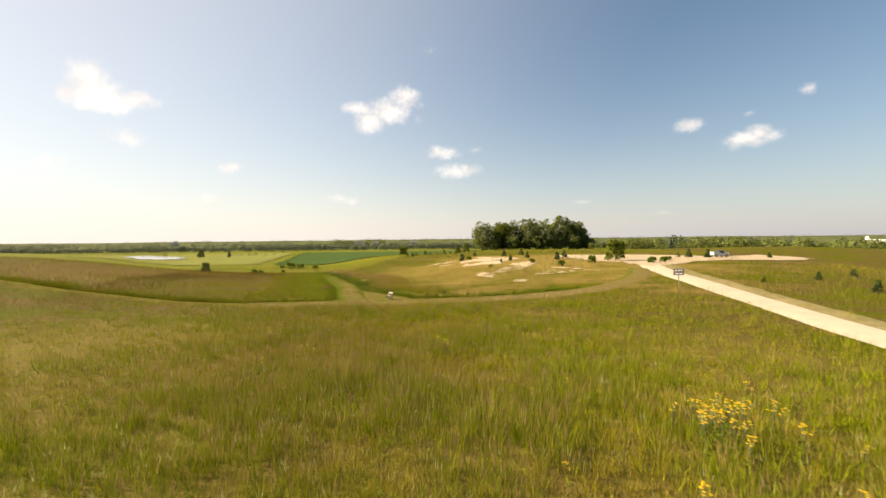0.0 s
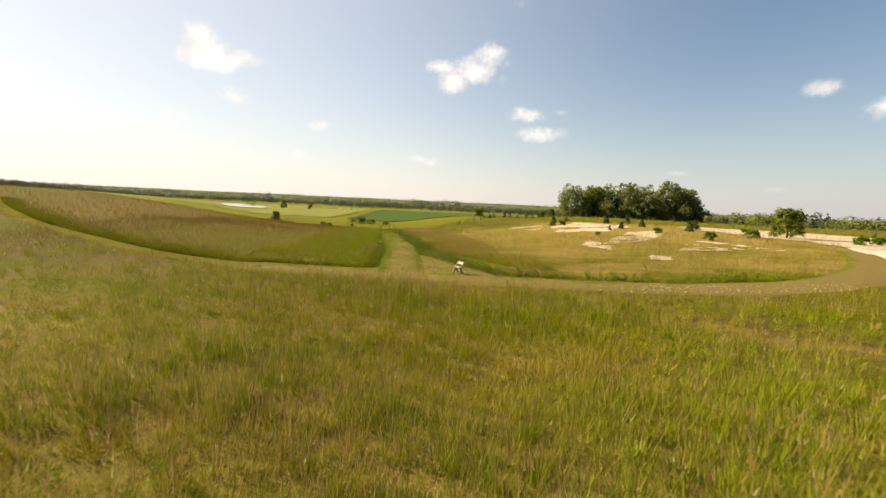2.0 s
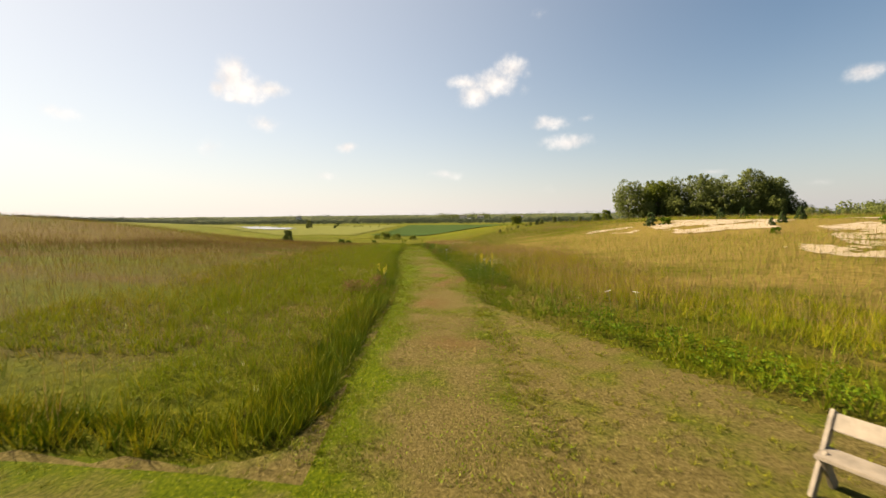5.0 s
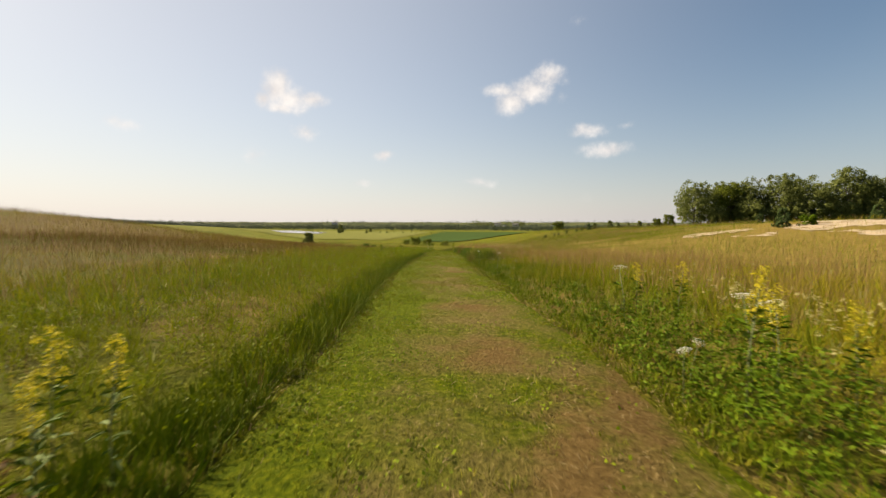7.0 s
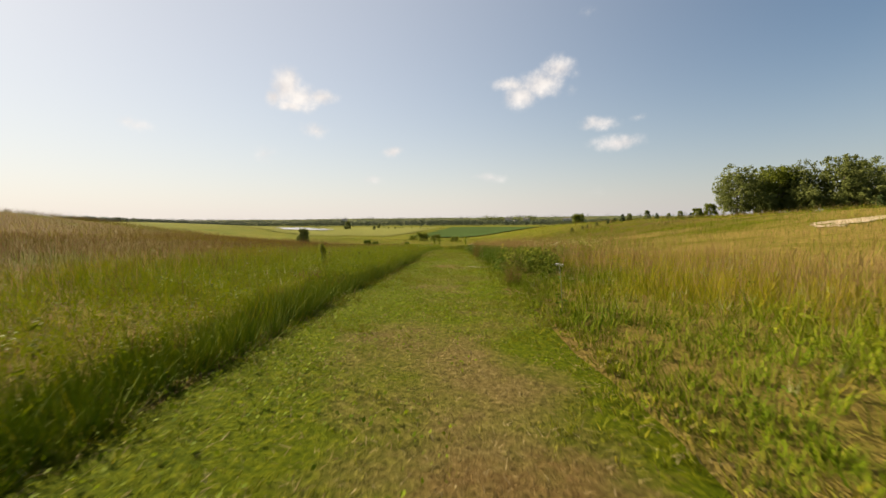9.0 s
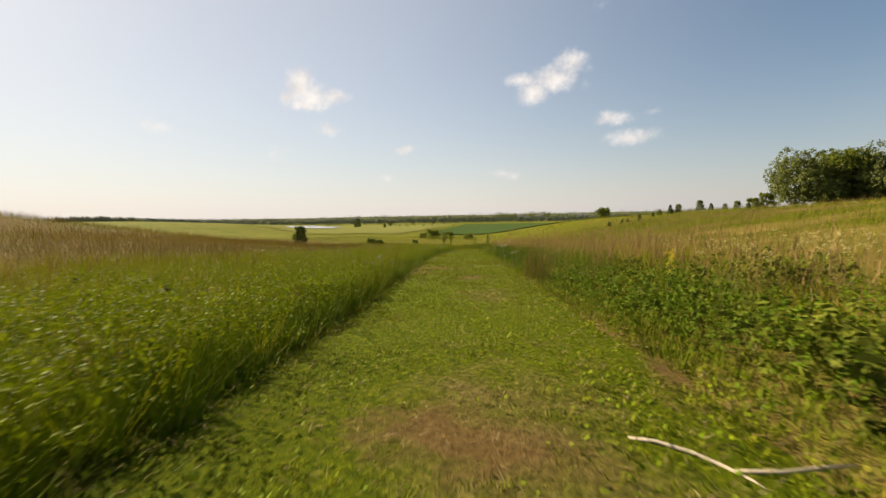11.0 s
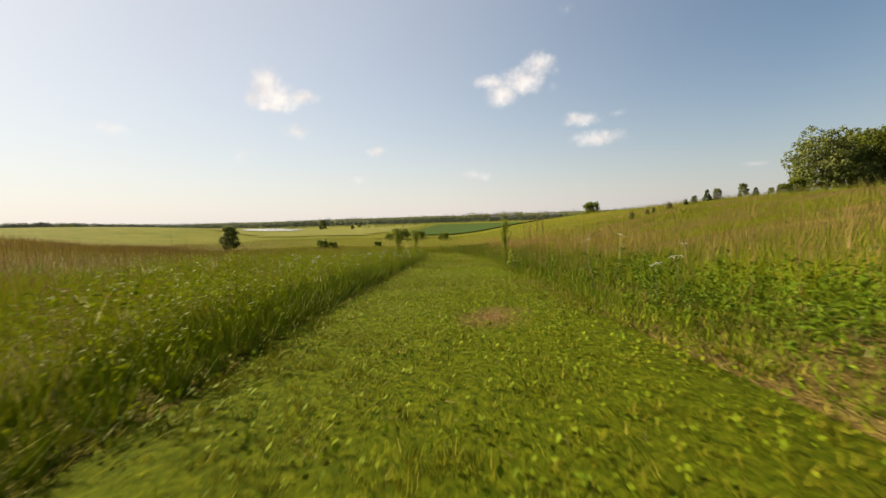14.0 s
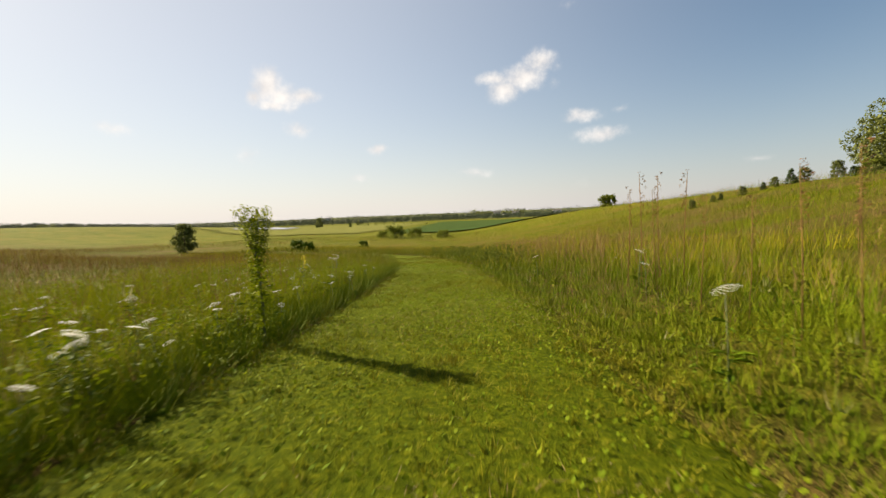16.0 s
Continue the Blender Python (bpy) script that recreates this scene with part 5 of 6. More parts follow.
def wild_carrot(seed):
    r = np.random.default_rng(seed)
    root = new("wild_carrot")
    tagged(root, "wild carrot with a flat white flower umbel", "flower")
    top = np.array([r.uniform(-0.1, 0.1), r.uniform(-0.1, 0.1), 0.76])
    stem_with_leaves([(0, 0, -0.02), top * [0.3, 0.3, 0.5], top], 0.006, 12, 0.14, r, parent=root, spread=0.7)
    pieces = []
    for k in range(34):
        d = 0.085 * math.sqrt((k + 0.5) / 34)
        a = 2.4 * k
        v, f = flower_head(5, 0.019, 0.0, r)
        pieces.append((v + top + [d * math.cos(a), d * math.sin(a), 0.02 - 2.0 * d * d - 0.35 * d * math.sin(a) - 0.2 * d * math.cos(a)], f))
    array_part("umbel", *join(pieces), WHITE, root, "flat white umbel")
    return root


def goldenrod(seed):
    r = np.random.default_rng(seed)
    root = new("goldenrod")
    tagged(root, "goldenrod with a plume of yellow flowers", "flower")
    top = np.array([0.05, 0.0, 0.9])
    stem_with_leaves([(0, 0, -0.02), (0.0, 0, 0.45), top], 0.007, 34, 0.12, r, parent=root, spread=0.8)
    c = top + np.stack([r.normal(scale=0.035, size=18), r.normal(scale=0.035, size=18), np.linspace(-0.22, 0.12, 18)], 1)
    v, f = leaves(c, 0.035, 16, 0.012, r=r)
    array_part("plume", v, f, GOLD, root, "yellow flower plume")
    return root


def mullein(seed, high):
    """A tall branching roadside plant, leafy to the tip."""
    r = np.random.default_rng(seed)
    root = new("tall_weed")
    tagged(root, "tall leafy weed with upright branching tips at the path's edge", "weed")
    spine = [np.array([0, 0, -0.02]), np.array([0.02, 0.01, high * 0.35]), np.array([0.0, 0.03, high * 0.7]), np.array([0.03, 0.02, high])]
    array_part("stem", *tube(spine, [0.016, 0.013, 0.01, 0.004], 6), STALK, root)
    tips = []
    for k in range(8):
        a, z = 2.4 * k, high * r.uniform(0.42, 0.72)
        out = high * r.uniform(0.07, 0.14)
        e = np.array([math.cos(a) * out, math.sin(a) * out, min(high * 1.03, z + high * r.uniform(0.22, 0.38))])
        array_part("branch", *tube([np.array([0.01, 0.02, z]), (e + [0, 0, z]) / 2 * [1.1, 1.1, 1], e], [0.007, 0.005, 0.002], 4), STALK, root)
        tips += [e * [u, u, 1] + [0, 0, -(1 - u) * 0.42] for u in (0.5, 0.65, 0.8, 0.92, 1.0)]
    core = np.array([[0.04 * math.cos(5 * q), 0.04 * math.sin(7 * q), high * q] for q in np.linspace(0.04, 0.96, 52)])
    v, f = leaves(core, 0.05 + 0.075 * high * (1 - core[:, 2] / high * 0.5), 28, 0.02, r=r)
    array_part("foliage", v, f, LEAFLET, root)
    v, f = leaves(np.array(tips), 0.06, 24, 0.015, r=r)
    tagged(array_part("tip_foliage", v, f, PALE_WEED, root, "pale leafy branch tips"), kind="stuff")
    return root


def big_leaved_weed(seed):
    r = np.random.default_rng(seed)
    root = new("broad_leaved_weed")
    tagged(root, "low weed with broad pale green leaves at the path's edge", "weed")
    array_part("stem", *tube([(0, 0, -0.02), (0.02, 0, 0.3), (0, 0.02, 0.6)], [0.009, 0.007, 0.004], 5), STALK, root)
    for k in range(18):
        a, z, long = 2.4 * k, 0.22 + 0.021 * k, 0.21 - 0.006 * k + r.uniform(-0.02, 0.02)
        out, side = np.array([math.cos(a), math.sin(a), 0]), np.array([-math.sin(a), math.cos(a), 0])
        v = [np.array([0, 0, z]) + out * long * u + side * w * long + np.array([0, 0, 0.10 * u - 0.16 * u * u + h]) for u, w, h in ((0.15, 0, 0), (0.45, 0.27, 0.012), (0.45, 0, -0.008), (0.45, -0.27, 0.012), (0.8, 0.19, 0.01), (0.8, 0, -0.008), (0.8, -0.19, 0.01), (1.12, 0, -0.02))]
        array_part("leaf", np.array(v), np.array([(0, 2, 1), (0, 3, 2), (1, 2, 5), (1, 5, 4), (2, 3, 6), (2, 6, 5), (4, 5, 7), (5, 6, 7)]), PALE_WEED, root)
    return root


def withered_umbel(seed):
    r = np.random.default_rng(seed)
    root = new("withered_umbel")
    tagged(root, "thin stalk with a withered dark brown seed head", "seed head")
    array_part("stem", *tube([(0, 0, -0.02), (0.02, 0.01, 0.6), (0, 0.02, 1.38)], [0.004, 0.0035, 0.002], 4), STALK, root)
    v, f = leaves(np.array([[0, 0.02, 1.40], [0.004, 0.02, 1.415]]), 0.024, 34, 0.008, r=r)
    array_part("seed_cup", v, f, DARK_HEAD, root, "curled dark seed cup")
    return root


def scatter(n, x0, x1, y0, y1, side=None, seed=1, room=0.15, limit=99):
    r = np.random.default_rng(seed)
    x, y = r.uniform(x0, x1, n * 8), r.uniform(y0, y1, n * 8)
    d = distance(x, y, MAIN)
    ok = (off_routes(x, y) > room) & (np.abs(d) < limit)
    if side:
        ok &= d * side > 0
    x, y = x[ok][:n], y[ok][:n]
    return [(a, b, r.uniform(0, 360), r.uniform(0.75, 1.2)) for a, b in zip(x, y)]


yellow_places = [(6.2, 10.0, 0, 1.0), (5.7, 9.1, 60, 1.1), (6.5, 9.7, 200, 1.0), (5.9, 9.6, 250, 1.05), (9.0, 12.2, 120, 1.0), (6.3, 9.0, 180, 1.0), (5.9, 8.05, 240, 1.0), (8.1, 10.0, 300, 0.9), (7.7, 10.5, 20, 0.9), (4.0, 13.7, 10, 0.8), (2.7, 12.7, 70, 0.7), (2.3, 7.7, 130, 0.6), (3.9, 6.2, 190, 1.0), (7.6, 13.0, 250, 0.7), (8.2, 8.1, 310, 0.7), (6.2, 6.1, 15, 0.8), (0, 21.1, 75, 1.0), (-0.3, 21.2, 75, 1.1), (0.2, 20.8, 140, 1.0), (-7.5, 17.3, 135, 0.7), (4.3, 22.1, 195, 0.6), (-8.8, 20.8, 255, 0.8), (-9.9, 20.7, 315, 0.7), (-6.4, 20.3, 25, 0.7)]
_r = np.random.default_rng(91)
yellow_places += [(6.6 + _r.normal(scale=0.75), 9.9 + _r.normal(scale=0.7), _r.uniform(0, 360), _r.uniform(0.8, 1.15)) for k in range(16)]
copies(coneflower(3), yellow_places, "yellow coneflowers", 0.0)
carrot_a, carrot_b = wild_carrot(5), wild_carrot(8)
lace_left = scatter(40, -41, -30.5, 105, 122, -1, 21, 0.12, 4.6) + scatter(90, -39.5, -30.5, 103, 120.5, -1, 22, 0.0, 3.6)
lace_left = [(x, y, a, 0.56 * k) for x, y, a, k in lace_left]
copies(carrot_a, lace_left, "wild carrots", 0.0)
lace_more = [(-37.0, 118.9, 0, 1.0), (-36.6, 118.3, 90, 0.95), (-37.4, 119.6, 180, 0.9), (-11.3, 58.5, 20, 1.1), (-11.0, 58.9, 100, 1.0), (-11.9, 58.1, 140, 0.6), (-11.8, 58.4, 220, 0.6), (-12.1, 60.8, 40, 1.15), (-26.2, 98.8, 60, 0.86), (-26.05, 98.9, 160, 0.9), (-26.25, 99.0, 260, 0.8), (-25.95, 98.7, 310, 0.88), (-26.8, 101.8, 40, 0.8), (-27.0, 102.1, 140, 0.7), (-24.3, 93.0, 20, 0.62), (-24.45, 92.7, 70, 0.5), (-24.25, 93.3, 170, 0.7), (-26.1, 99.6, 10, 0.8), (-24.7, 101.0, 80, 0.8), (-26.4, 87.9, 0, 0.56), (-26.35, 87.5, 80, 0.52), (-26.6, 87.1, 150, 0.58), (-26.3, 86.8, 220, 0.5), (-27.5, 89.6, 300, 0.6), (-26.8, 88.5, 30, 0.6), (-7.0, 51.6, 90, 1.0), (-6.4, 51.4, 10, 1.0)]
copies(carrot_b, lace_more + scatter(14, -36, -14, 54, 122, 1, 33, 0.3, 5), "wild carrots", 0.0)
copies(goldenrod(9), [(-15.26, 55.7, 0, 0.85), (-14.98, 55.8, 60, 0.8), (-14.82, 55.4, 140, 0.75), (-14.6, 54.8, 210, 0.8), (-11.5, 58.0, 20, 1.1), (-11.2, 58.3, 130, 0.95), (-10.9, 57.9, 200, 0.9), (-11.9, 61.4, 260, 0.9), (-11.4, 61.0, 320, 0.95), (-36.2, 116.6, 40, 0.8), (-20.6, 84.6, 40, 0.85)], "goldenrods", 0.0)
copies(butterfly_weed(6), [(-26.75, 87.3, 0, 0.6), (-28.6, 88.6, 50, 0.6)], "butterfly weeds", 0.0)
plant_at(mullein(12, 1.5), -29.98, 109.98, 20, 1.0, 0.0)
plant_at(mullein(14, 1.36), -34.4, 113.6, 80, 1.0, 0.0)
plant_at(mullein(15, 1.25), -33.75, 110.3, 160, 1.0, 0.0)
plant_at(mullein(16, 0.8), -24.6, 77.6, 200, 1.0, 0.0)
plant_at(big_leaved_weed(17), -29.55, 108.6, 30, 1.0, 0.0)
copies(withered_umbel(18), [(-34.22, 110.26, 0, 1.04), (-34.07, 110.31, 40, 1.0), (-33.96, 110.35, 90, 1.01), (-33.62, 110.46, 150, 1.13), (-33.83, 110.39, 200, 0.93), (-33.66, 110.45, 260, 0.94), (-33.55, 110.48, 310, 0.92)], "withered seed heads", 0.0)


def dry_tuft(seed, high, spread, count):
    r = np.random.default_rng(seed)
    root = new("dry_grass_tuft")
    tagged(root, "dense tuft of dead reddish-brown stems beside the path", "grass tuft")
    a, d = r.uniform(0, 2 * np.pi, count), spread * np.sqrt(r.random(count))
    x, y = np.cos(a) * d, np.sin(a) * d
    v, f = blades(x, y, np.zeros(count), high * r.uniform(0.6, 1.1, count), r.uniform(0.002, 0.005, count), r.uniform(0, 0.75, count))
    t3 = f.reshape(3, count, 3)
    array_part("stem_clump", v, t3[:, ::2].reshape(-1, 3), DRY, root)
    array_part("green_stem_clump", v, t3[:, 1::2].reshape(-1, 3), LUSH, root, "stems still green at the foot")
    c = np.stack([x * 1.9, y * 1.9, high * r.uniform(0.55, 1.12, count)], 1)[: count // 2]
    v, f = leaves(c, 0.055, 7, 0.0085, r=r)
    tagged(array_part("seed_plume", v, f, SEED, root), kind="stuff")
    return root


tuft = dry_tuft(19, 1.15, 0.30, 420)
copies(tuft, [(-22.85, 89.0, 0, 1.0), (-18.6, 76.5, 60, 0.6, "small tuft of dry brown stems beside the path"), (-21.6, 92.8, 150, 0.7, "small tuft of dry brown stems beside the path")], "dry tufts", 0.02)


def seed_stalks(count, y0, y1, lo, hi, side, low_h, high_h, seed):
    """Tall reddish seed stalks too many to count."""
    r = np.random.default_rng(seed)
    lx, ly = soften(MAIN, 1.0)
    y, d = r.uniform(y0, y1, count), r.uniform(lo, hi, count)
    x = np.interp(y, ly, lx) + side * d * 1.06
    k = clumped(x, y, 0.55, seed) + r.normal(0, 0.12, count) > 0.5
    x, y = x[k], y[k]
    n, h = len(x), r.uniform(low_h, high_h, k.sum())
    z = height(x, y)
    one = blades(x, y, z, h, np.full(n, 0.004), r.uniform(0.02, 0.15, n), bent=False)
    heads = [blades(x + r.normal(scale=0.012, size=n), y + r.normal(scale=0.012, size=n), z + h * f, h * 0.22, r.uniform(0.005, 0.013, n), r.uniform(0.1, 0.5, n), bent=False) for f in (0.62, 0.72, 0.82)]
    v, f = join([one] + heads)
    stuff("seed_stalks", v, f, SEED, "tall reddish seed stalks standing above the prairie grass", "grass")


seed_stalks(5200, 84, 132, 2.6, 8.0, 1, 0.75, 1.3, 81)
seed_stalks(3600, 50, 84, 3.0, 9.0, 1, 0.6, 1.0, 82)


def dry_stalk(seed):
    r = np.random.default_rng(seed)
    root = new("dry_stalk")
    tagged(root, "thin dry seed stalk standing above the grass", "stalk")
    array_part("stem", *tube([(0, 0, 0), (0.03, 0, 0.7), (0.05, 0.03, 1.5)], [0.006, 0.005, 0.003], 4), DRY, root)
    c = np.stack([r.normal(scale=0.02, size=16) + 0.04, r.normal(scale=0.02, size=16), np.linspace(0.95, 1.52, 16)], 1)
    v, f = leaves(c, 0.024, 8, 0.012, r=r)
    tagged(array_part("seed_plume", v, f, DRY, root), kind="stuff")
    return root


copies(dry_stalk(27), [(-30.6, 119.2, 10, 1.3), (-30.3, 119.6, 80, 1.5), (-30.15, 118.8, 150, 1.25), (-29.9, 120.0, 200, 1.5), (-29.6, 119.3, 260, 1.45), (-30.0, 116.4, 300, 1.0), (-29.6, 116.0, 30, 0.95), (-29.5, 115.0, 90, 1.1), (-29.2, 114.7, 140, 1.15), (-26.6, 118, 0, 1.0), (-26.2, 118.8, 70, 1.1), (-26.9, 119.4, 150, 0.9), (-25.6, 117.6, 220, 1.05), (-26.0, 120.2, 20, 1.0), (-24.9, 117.0, 100, 0.8), (-23.8, 115.8, 10, 0.85), (-24.6, 119.2, 40, 0.9), (-17.0, 79.4, 90, 1.0), (-16.4, 79.8, 200, 1.05), (-15.8, 80.6, 10, 0.95), (-21, 106, 60, 0.85), (-22.3, 111, 60, 0.9)], "dry stalks", 0.0)


def fallen_stick():
    root = new("fallen_branch")
    tagged(root, "bleached crooked dead branch lying on the mown path", "branch")
    limb = [(-0.42, 0.20, 0.05), (-0.30, 0.17, 0.06), (-0.16, 0.10, 0.06), (-0.06, 0.02, 0.055), (0.02, -0.07, 0.055), (0.07, -0.17, 0.05)]
    array_part("limb", *tube(limb, [0.007, 0.010, 0.011, 0.010, 0.008, 0.005], 7), STICK, root)
    array_part("twig", *tube([(-0.02, -0.01, 0.055), (0.16, 0.01, 0.06), (0.34, 0.08, 0.06), (0.52, 0.16, 0.05)], [0.008, 0.009, 0.009, 0.005], 6), STICK, root)
    return root


plant_at(fallen_stick(), -20.72, 81.08, 8, 0.95, 0.0)


def canopy(x, y, high, count, leaf, mat, label, seed):
    """A closed top of small leaves over the meadow, in mounds with gaps between them."""
    r = np.random.default_rng(seed)
    tops = np.stack([x, y, height(x, y) + high], 1)
    d = r.normal(size=(len(x) * count, 3)) * [0.07, 0.07, 0.045]
    c = np.repeat(tops, count, 0) + d
    v, f = leaves(c, 0.02, 1, leaf, 0.9, r)
    stuff("leafy_weeds", v, f, mat, label, "weeds")


def undergrowth(name, places, leaf, each, high, mat, label, seed):
    """Leafy forbs too many to count."""
    r = np.random.default_rng(seed)
    c = []
    for x, y, t, s in places:
        k = int(each * s)
        h = high * s
        c.append(np.stack([x + r.normal(scale=0.10 * s, size=k), y + r.normal(scale=0.10 * s, size=k), float(height(x, y)) + h * r.uniform(0.15, 1, k) ** 0.8], 1))
    c = np.concatenate(c)
    v, f = leaves(c, 0.05, 5, leaf, 0.8, r)
    stuff(name, v, f, mat, label, "weeds")


def stand(n, y0, y1, lo, hi, side, seed):
    """Places for a stand of weeds beside the main path, lo to hi metres from its edge."""
    r = np.random.default_rng(seed)
    lx, ly = soften(MAIN, 1.0)
    y = np.clip(r.normal((y0 + y1) / 2, (y1 - y0) / 3.2, n), y0 - 1, y1 + 1)
    x = np.interp(y, ly, lx) + side * (1.6 + lo + (hi - lo) * r.random(n) ** 1.2) * 1.06
    ok = off_routes(x, y) > 0.02
    return [(a, b, 0, r.uniform(0.65, 1.2)) for a, b in zip(x[ok], y[ok])]


undergrowth("leafy_weeds", stand(75, 56.0, 60.5, 0.0, 1.5, 1, 51), 0.018, 30, 0.62, WEED, "dense leafy weeds along the path's edge", 61)
undergrowth("leafy_weeds", [q for q in scatter(900, -9, 14, 45.5, 56, 1, 52, 0.1, 24) if float(off_routes(np.array([q[0]]), np.array([q[1]]))[0]) < 1.2][:150], 0.026, 22, 0.5, WEED, "leafy weeds at the corner of the mown grass", 61)
undergrowth("leafy_weeds", stand(110, 78.5, 87, 0.0, 2.2, 1, 53), 0.018, 30, 0.66, WEED, "dense leafy weeds crowding the path's edge", 62)
undergrowth("leafy_weeds", stand(130, 93, 104, 0.1, 1.8, 1, 67), 0.018, 28, 0.58, WEED, "leafy weeds along the path's edge", 62)
undergrowth("leafy_weeds", scatter(260, -33, -12, 52, 124, 1, 68, 0.05, 3.4), 0.014, 16, 0.30, WEED, "low leafy weeds in the grass beside the path", 62)
undergrowth("leafy_weeds", scatter(1300, -45, -13, 45, 124, -1, 54, 0.05, 5.6), 0.0125, 13, 0.46, LEAFLET, "leafy weeds and clover in the meadow", 63)
undergrowth("leafy_weeds", scatter(800, -40, -12, 45, 124, -1, 64, 0.1, 2.6), 0.0125, 13, 0.44, LEAFLET, "small-leaved weeds crowding the edge of the mown path", 73)
undergrowth("leafy_weeds", scatter(340, -27.5, -18, 74, 86, -1, 65, 0.0, 3.4), 0.017, 22, 0.50, LEAFLET, "dense leafy bushes of weeds overhanging the mown path", 75)
undergrowth("leafy_weeds", scatter(240, -40, -28, 98, 121, -1, 66, 0.0, 2.8), 0.017, 20, 0.52, LEAFLET, "dense leafy weeds overhanging the mown path", 76)
_x, _y, _d = along(6400, 45, 124, 1.55, 6.0)
_lx, _ly = soften(MAIN, 1.0)
_x = np.interp(_y, _ly, _lx) - _d * 1.06
_k = (off_routes(_x, _y) > 0.03) & (clumped(_x, _y, 0.6, 3) + 0.6 * clumped(_x, _y, 2.0, 52) > 0.62)
_x, _y = _x[_k], _y[_k]
canopy(_x, _y, (0.33 + rank_growth(_y)) * (0.7 + 0.4 * clumped(_x, _y, 0.5, 3) + 0.4 * clumped(_x, _y, 1.9, 4)), 13, 0.014, LEAFLET, "small leaves of meadow weeds catching the sun", 97)
undergrowth("dark_forbs", scatter(240, -22, 22, 3, 41, 0, 57, 0.3, 99), 0.022, 14, 0.6, FORB, "dark green leafy forbs in the hillside grass", 66)
undergrowth("light_forbs", scatter(200, -20, 20, 3, 38, 0, 58, 0.3, 99), 0.022, 14, 0.6, WEED, "fresh green leafy forbs in the hillside grass", 67)
undergrowth("dark_forbs", scatter(150, -33, -9, 50, 124, 1, 59, 0.8, 6.5), 0.02, 14, 0.6, FORB, "dark leafy forbs in the tall grass beside the path", 68)
undergrowth("dark_forbs", scatter(190, -45, -13, 50, 124, -1, 60, 0.6, 7), 0.018, 12, 0.45, FORB, "dark leafy forbs in the grass beside the path", 69)
dead = np.random.default_rng(77)
undergrowth("dead_weeds", [(-15.15 + dead.normal(scale=0.28), 53.5 + dead.normal(scale=0.22), 0, dead.uniform(0.7, 1.1)) for k in range(26)] + [(-15.0 + dead.normal(scale=0.12), 55.1 + dead.normal(scale=0.12), 0, 1.0) for k in range(8)] + [(-22.3 + dead.normal(scale=0.1), 73.9 + dead.normal(scale=0.1), 0, 0.7) for k in range(4)], 0.022, 20, 0.5, DRY, "withered reddish-brown weeds in the green grass", 70)
undergrowth("dead_weeds", scatter(130, -44, -28, 92, 122, -1, 95, 1.2, 7.5), 0.014, 14, 0.5, DRY, "withered brown weeds among the meadow grass", 96)
undergrowth("broad_leaf_weeds", [(-19.75 + dead.normal(scale=0.16), 82.6 + dead.normal(scale=0.2), 0, dead.uniform(0.6, 1.0)) for k in range(9)] + [(-18.7 + dead.normal(scale=0.45), 81.2 + dead.normal(scale=0.9), 0, dead.uniform(0.9, 1.35)) for k in range(30)] + [(-18.4 + dead.normal(scale=0.6), 87.6 + dead.normal(scale=0.8), 0, dead.uniform(0.9, 1.3)) for k in range(34)], 0.05, 16, 0.62, PALE_WEED, "yellow-green broad-leaved weeds beside the path", 74)
undergrowth("broad_leaf_weeds", scatter(30, -23, -17, 78, 88, 1, 55, 0.1, 3.4), 0.05, 14, 0.55, LIGHT_LEAF, "bright broad-leaved weeds beside the path", 64)
undergrowth("broad_leaf_weeds", scatter(70, -44, -33, 124, 142, 1, 56, 0.1, 4), 0.05, 22, 0.75, LIGHT_LEAF, "bright broad-leaved weeds at the bend of the path", 65)


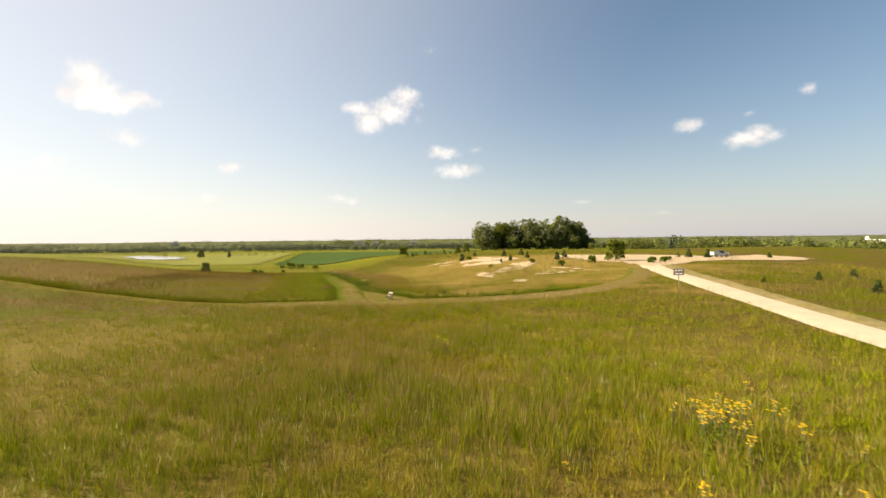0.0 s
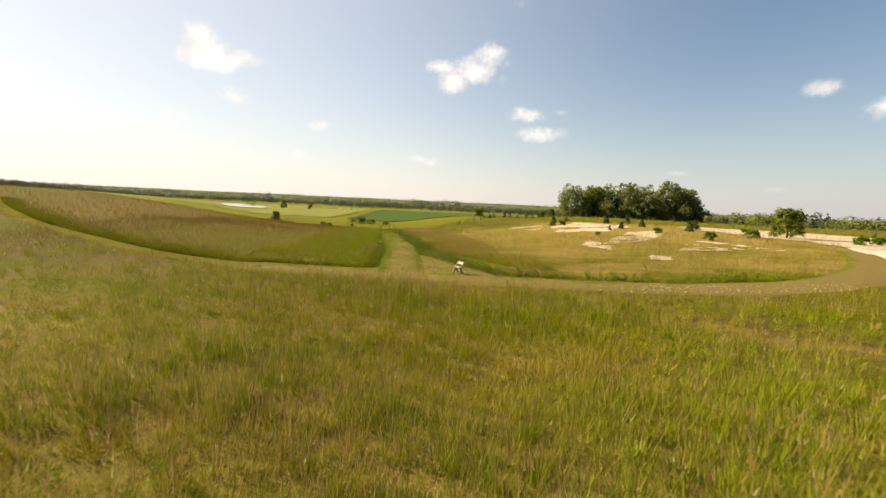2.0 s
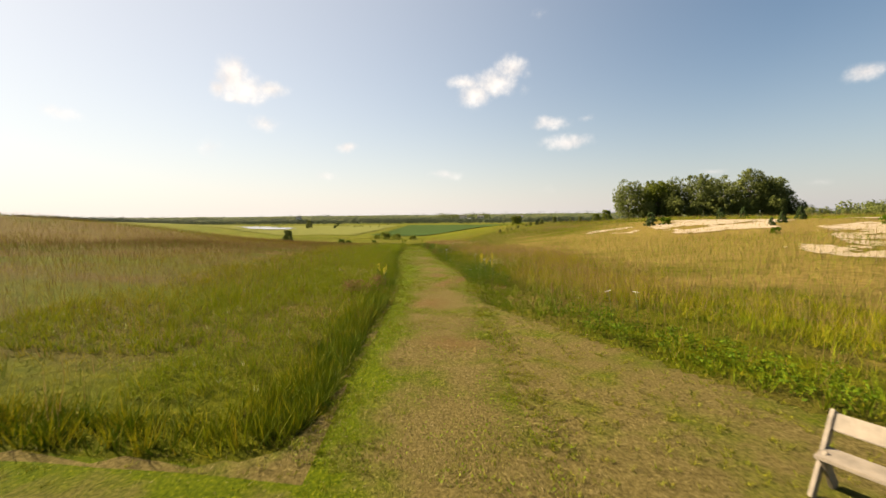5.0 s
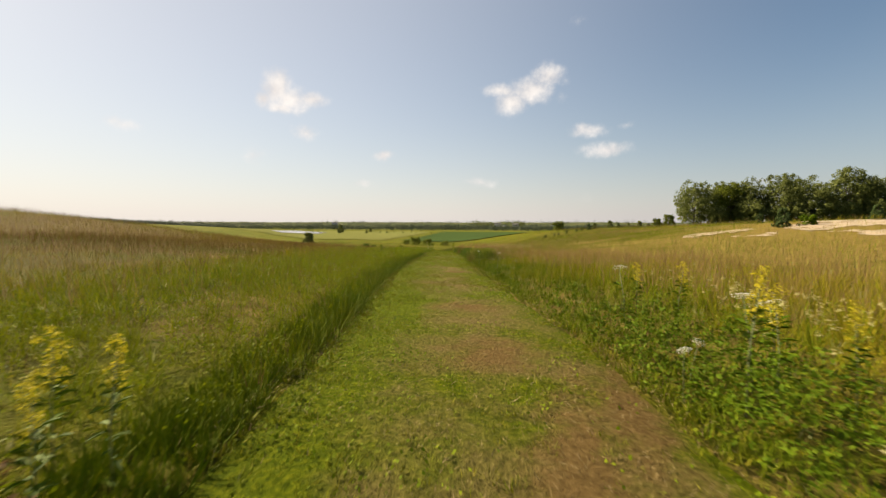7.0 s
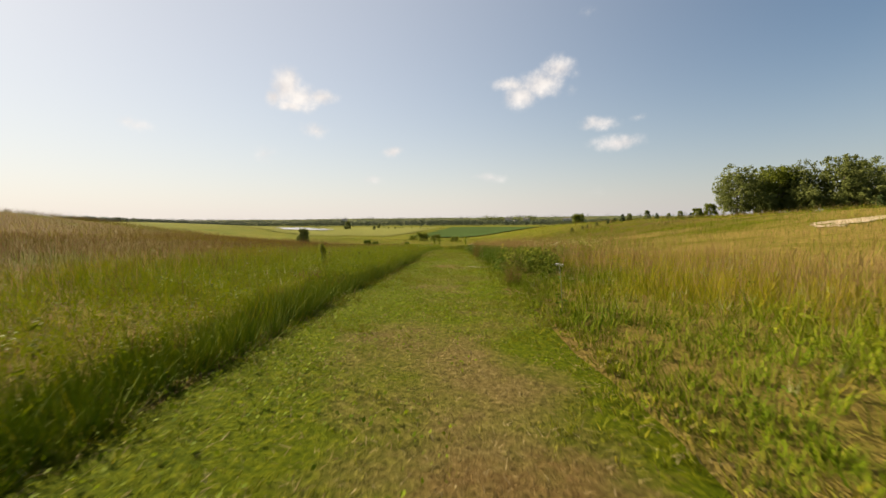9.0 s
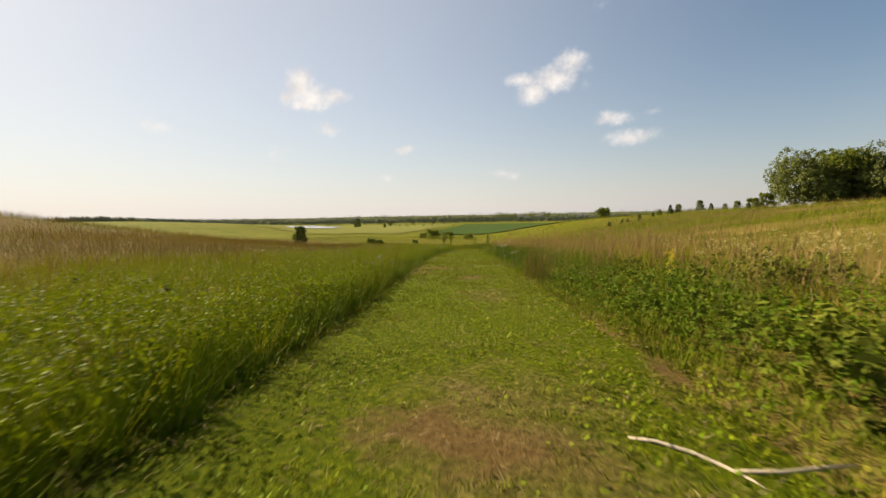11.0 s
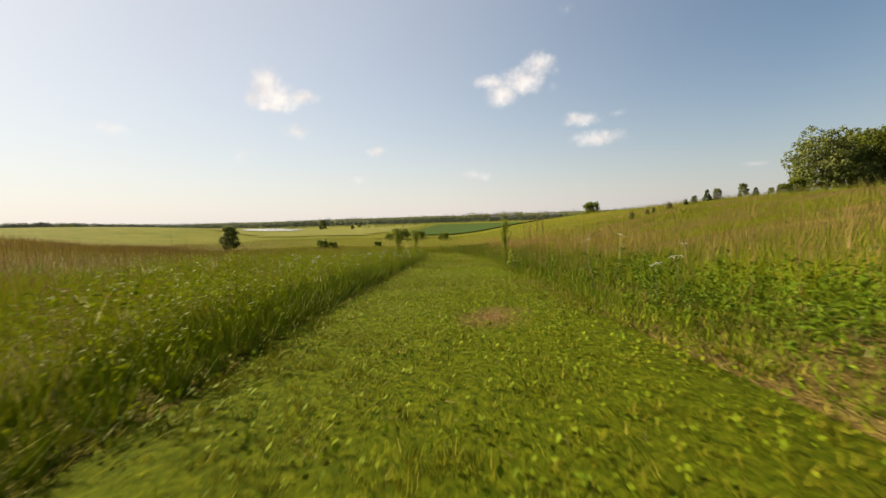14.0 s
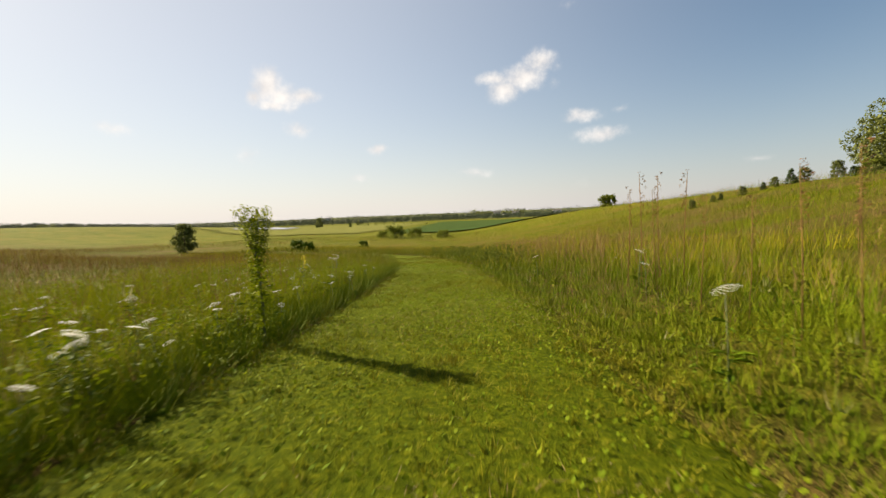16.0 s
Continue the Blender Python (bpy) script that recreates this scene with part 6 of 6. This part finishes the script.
def flowering_tops(places, low, high, mat, label, seed):
    """Flat-topped blossom clusters too many to count."""
    r = np.random.default_rng(seed)
    c = np.array([(x + dx, y + dy, float(height(x, y)) + r.uniform(low, high) * s) for x, y, t, s in places for dx, dy in r.normal(scale=0.10, size=(4, 2))])
    v, f = leaves(c, 0.035, 10, 0.012, 1.5, r)
    stuff("flowering_tops", v, f, mat, label, "flowers")


# withered dark seed heads over the weeds
spent = stand(60, 76.5, 80.5, 0.6, 2.6, -1, 69)
v, f = leaves(np.array([(x, y, float(height(x, y)) + 0.50 * k) for x, y, a, k in spent]), 0.03, 12, 0.016, 0.3, np.random.default_rng(70))
stuff("dark_seed_heads", v, f, DARK_HEAD, "withered dark brown seed heads over green weeds", "seed heads")
flowering_tops([(-18.0 + dead.normal(scale=0.9), 86.5 + dead.normal(scale=2.0), 0, dead.uniform(0.8, 1.1)) for k in range(90)], 0.85, 1.05, CREAM, "pale cream blossoms over the weeds beside the path", 92)
flowering_tops([(-11.0 + dead.normal(scale=0.4), 59.0 + dead.normal(scale=1.3), 0, dead.uniform(0.8, 1.1)) for k in range(26)], 0.7, 0.9, CREAM, "pale cream blossoms over the weeds beside the path", 93)


def rubble(name, count, x0, x1, y0, y1, label, seed, slant=0.0, low=0.03, high=0.11):
    r = np.random.default_rng(seed)
    pieces = []
    for k in range(count):
        x, s = r.uniform(x0, x1), r.uniform(low, high)
        y = r.uniform(y0, y1) + slant * (x - x0)
        p = r.normal(size=(8, 3))
        p = p / np.linalg.norm(p, axis=1)[:, None] * [s, s, s * 0.5]
        bm = bmesh.new()
        for q in p:
            bm.verts.new(q)
        bmesh.ops.convex_hull(bm, input=bm.verts)
        bmesh.ops.triangulate(bm, faces=bm.faces)
        bm.verts.index_update()
        v = np.array([w.co[:] for w in bm.verts]) + [x, y, float(height(x, y)) + 0.08]
        pieces.append((v, np.array([[w.index for w in g.verts] for g in bm.faces])))
        bm.free()
    v, f = join(pieces)
    stuff(name, v, f, STONE, label, "stones")


rubble("stones", 60, 9, 24, 60, 80, "scattered pale stones on the sandy scar", 71)
rubble("stones", 300, 2.5, 19, 41.6, 43.6, "crumbled pale stones and chips on the mown path", 72, 0.30, 0.02, 0.075)
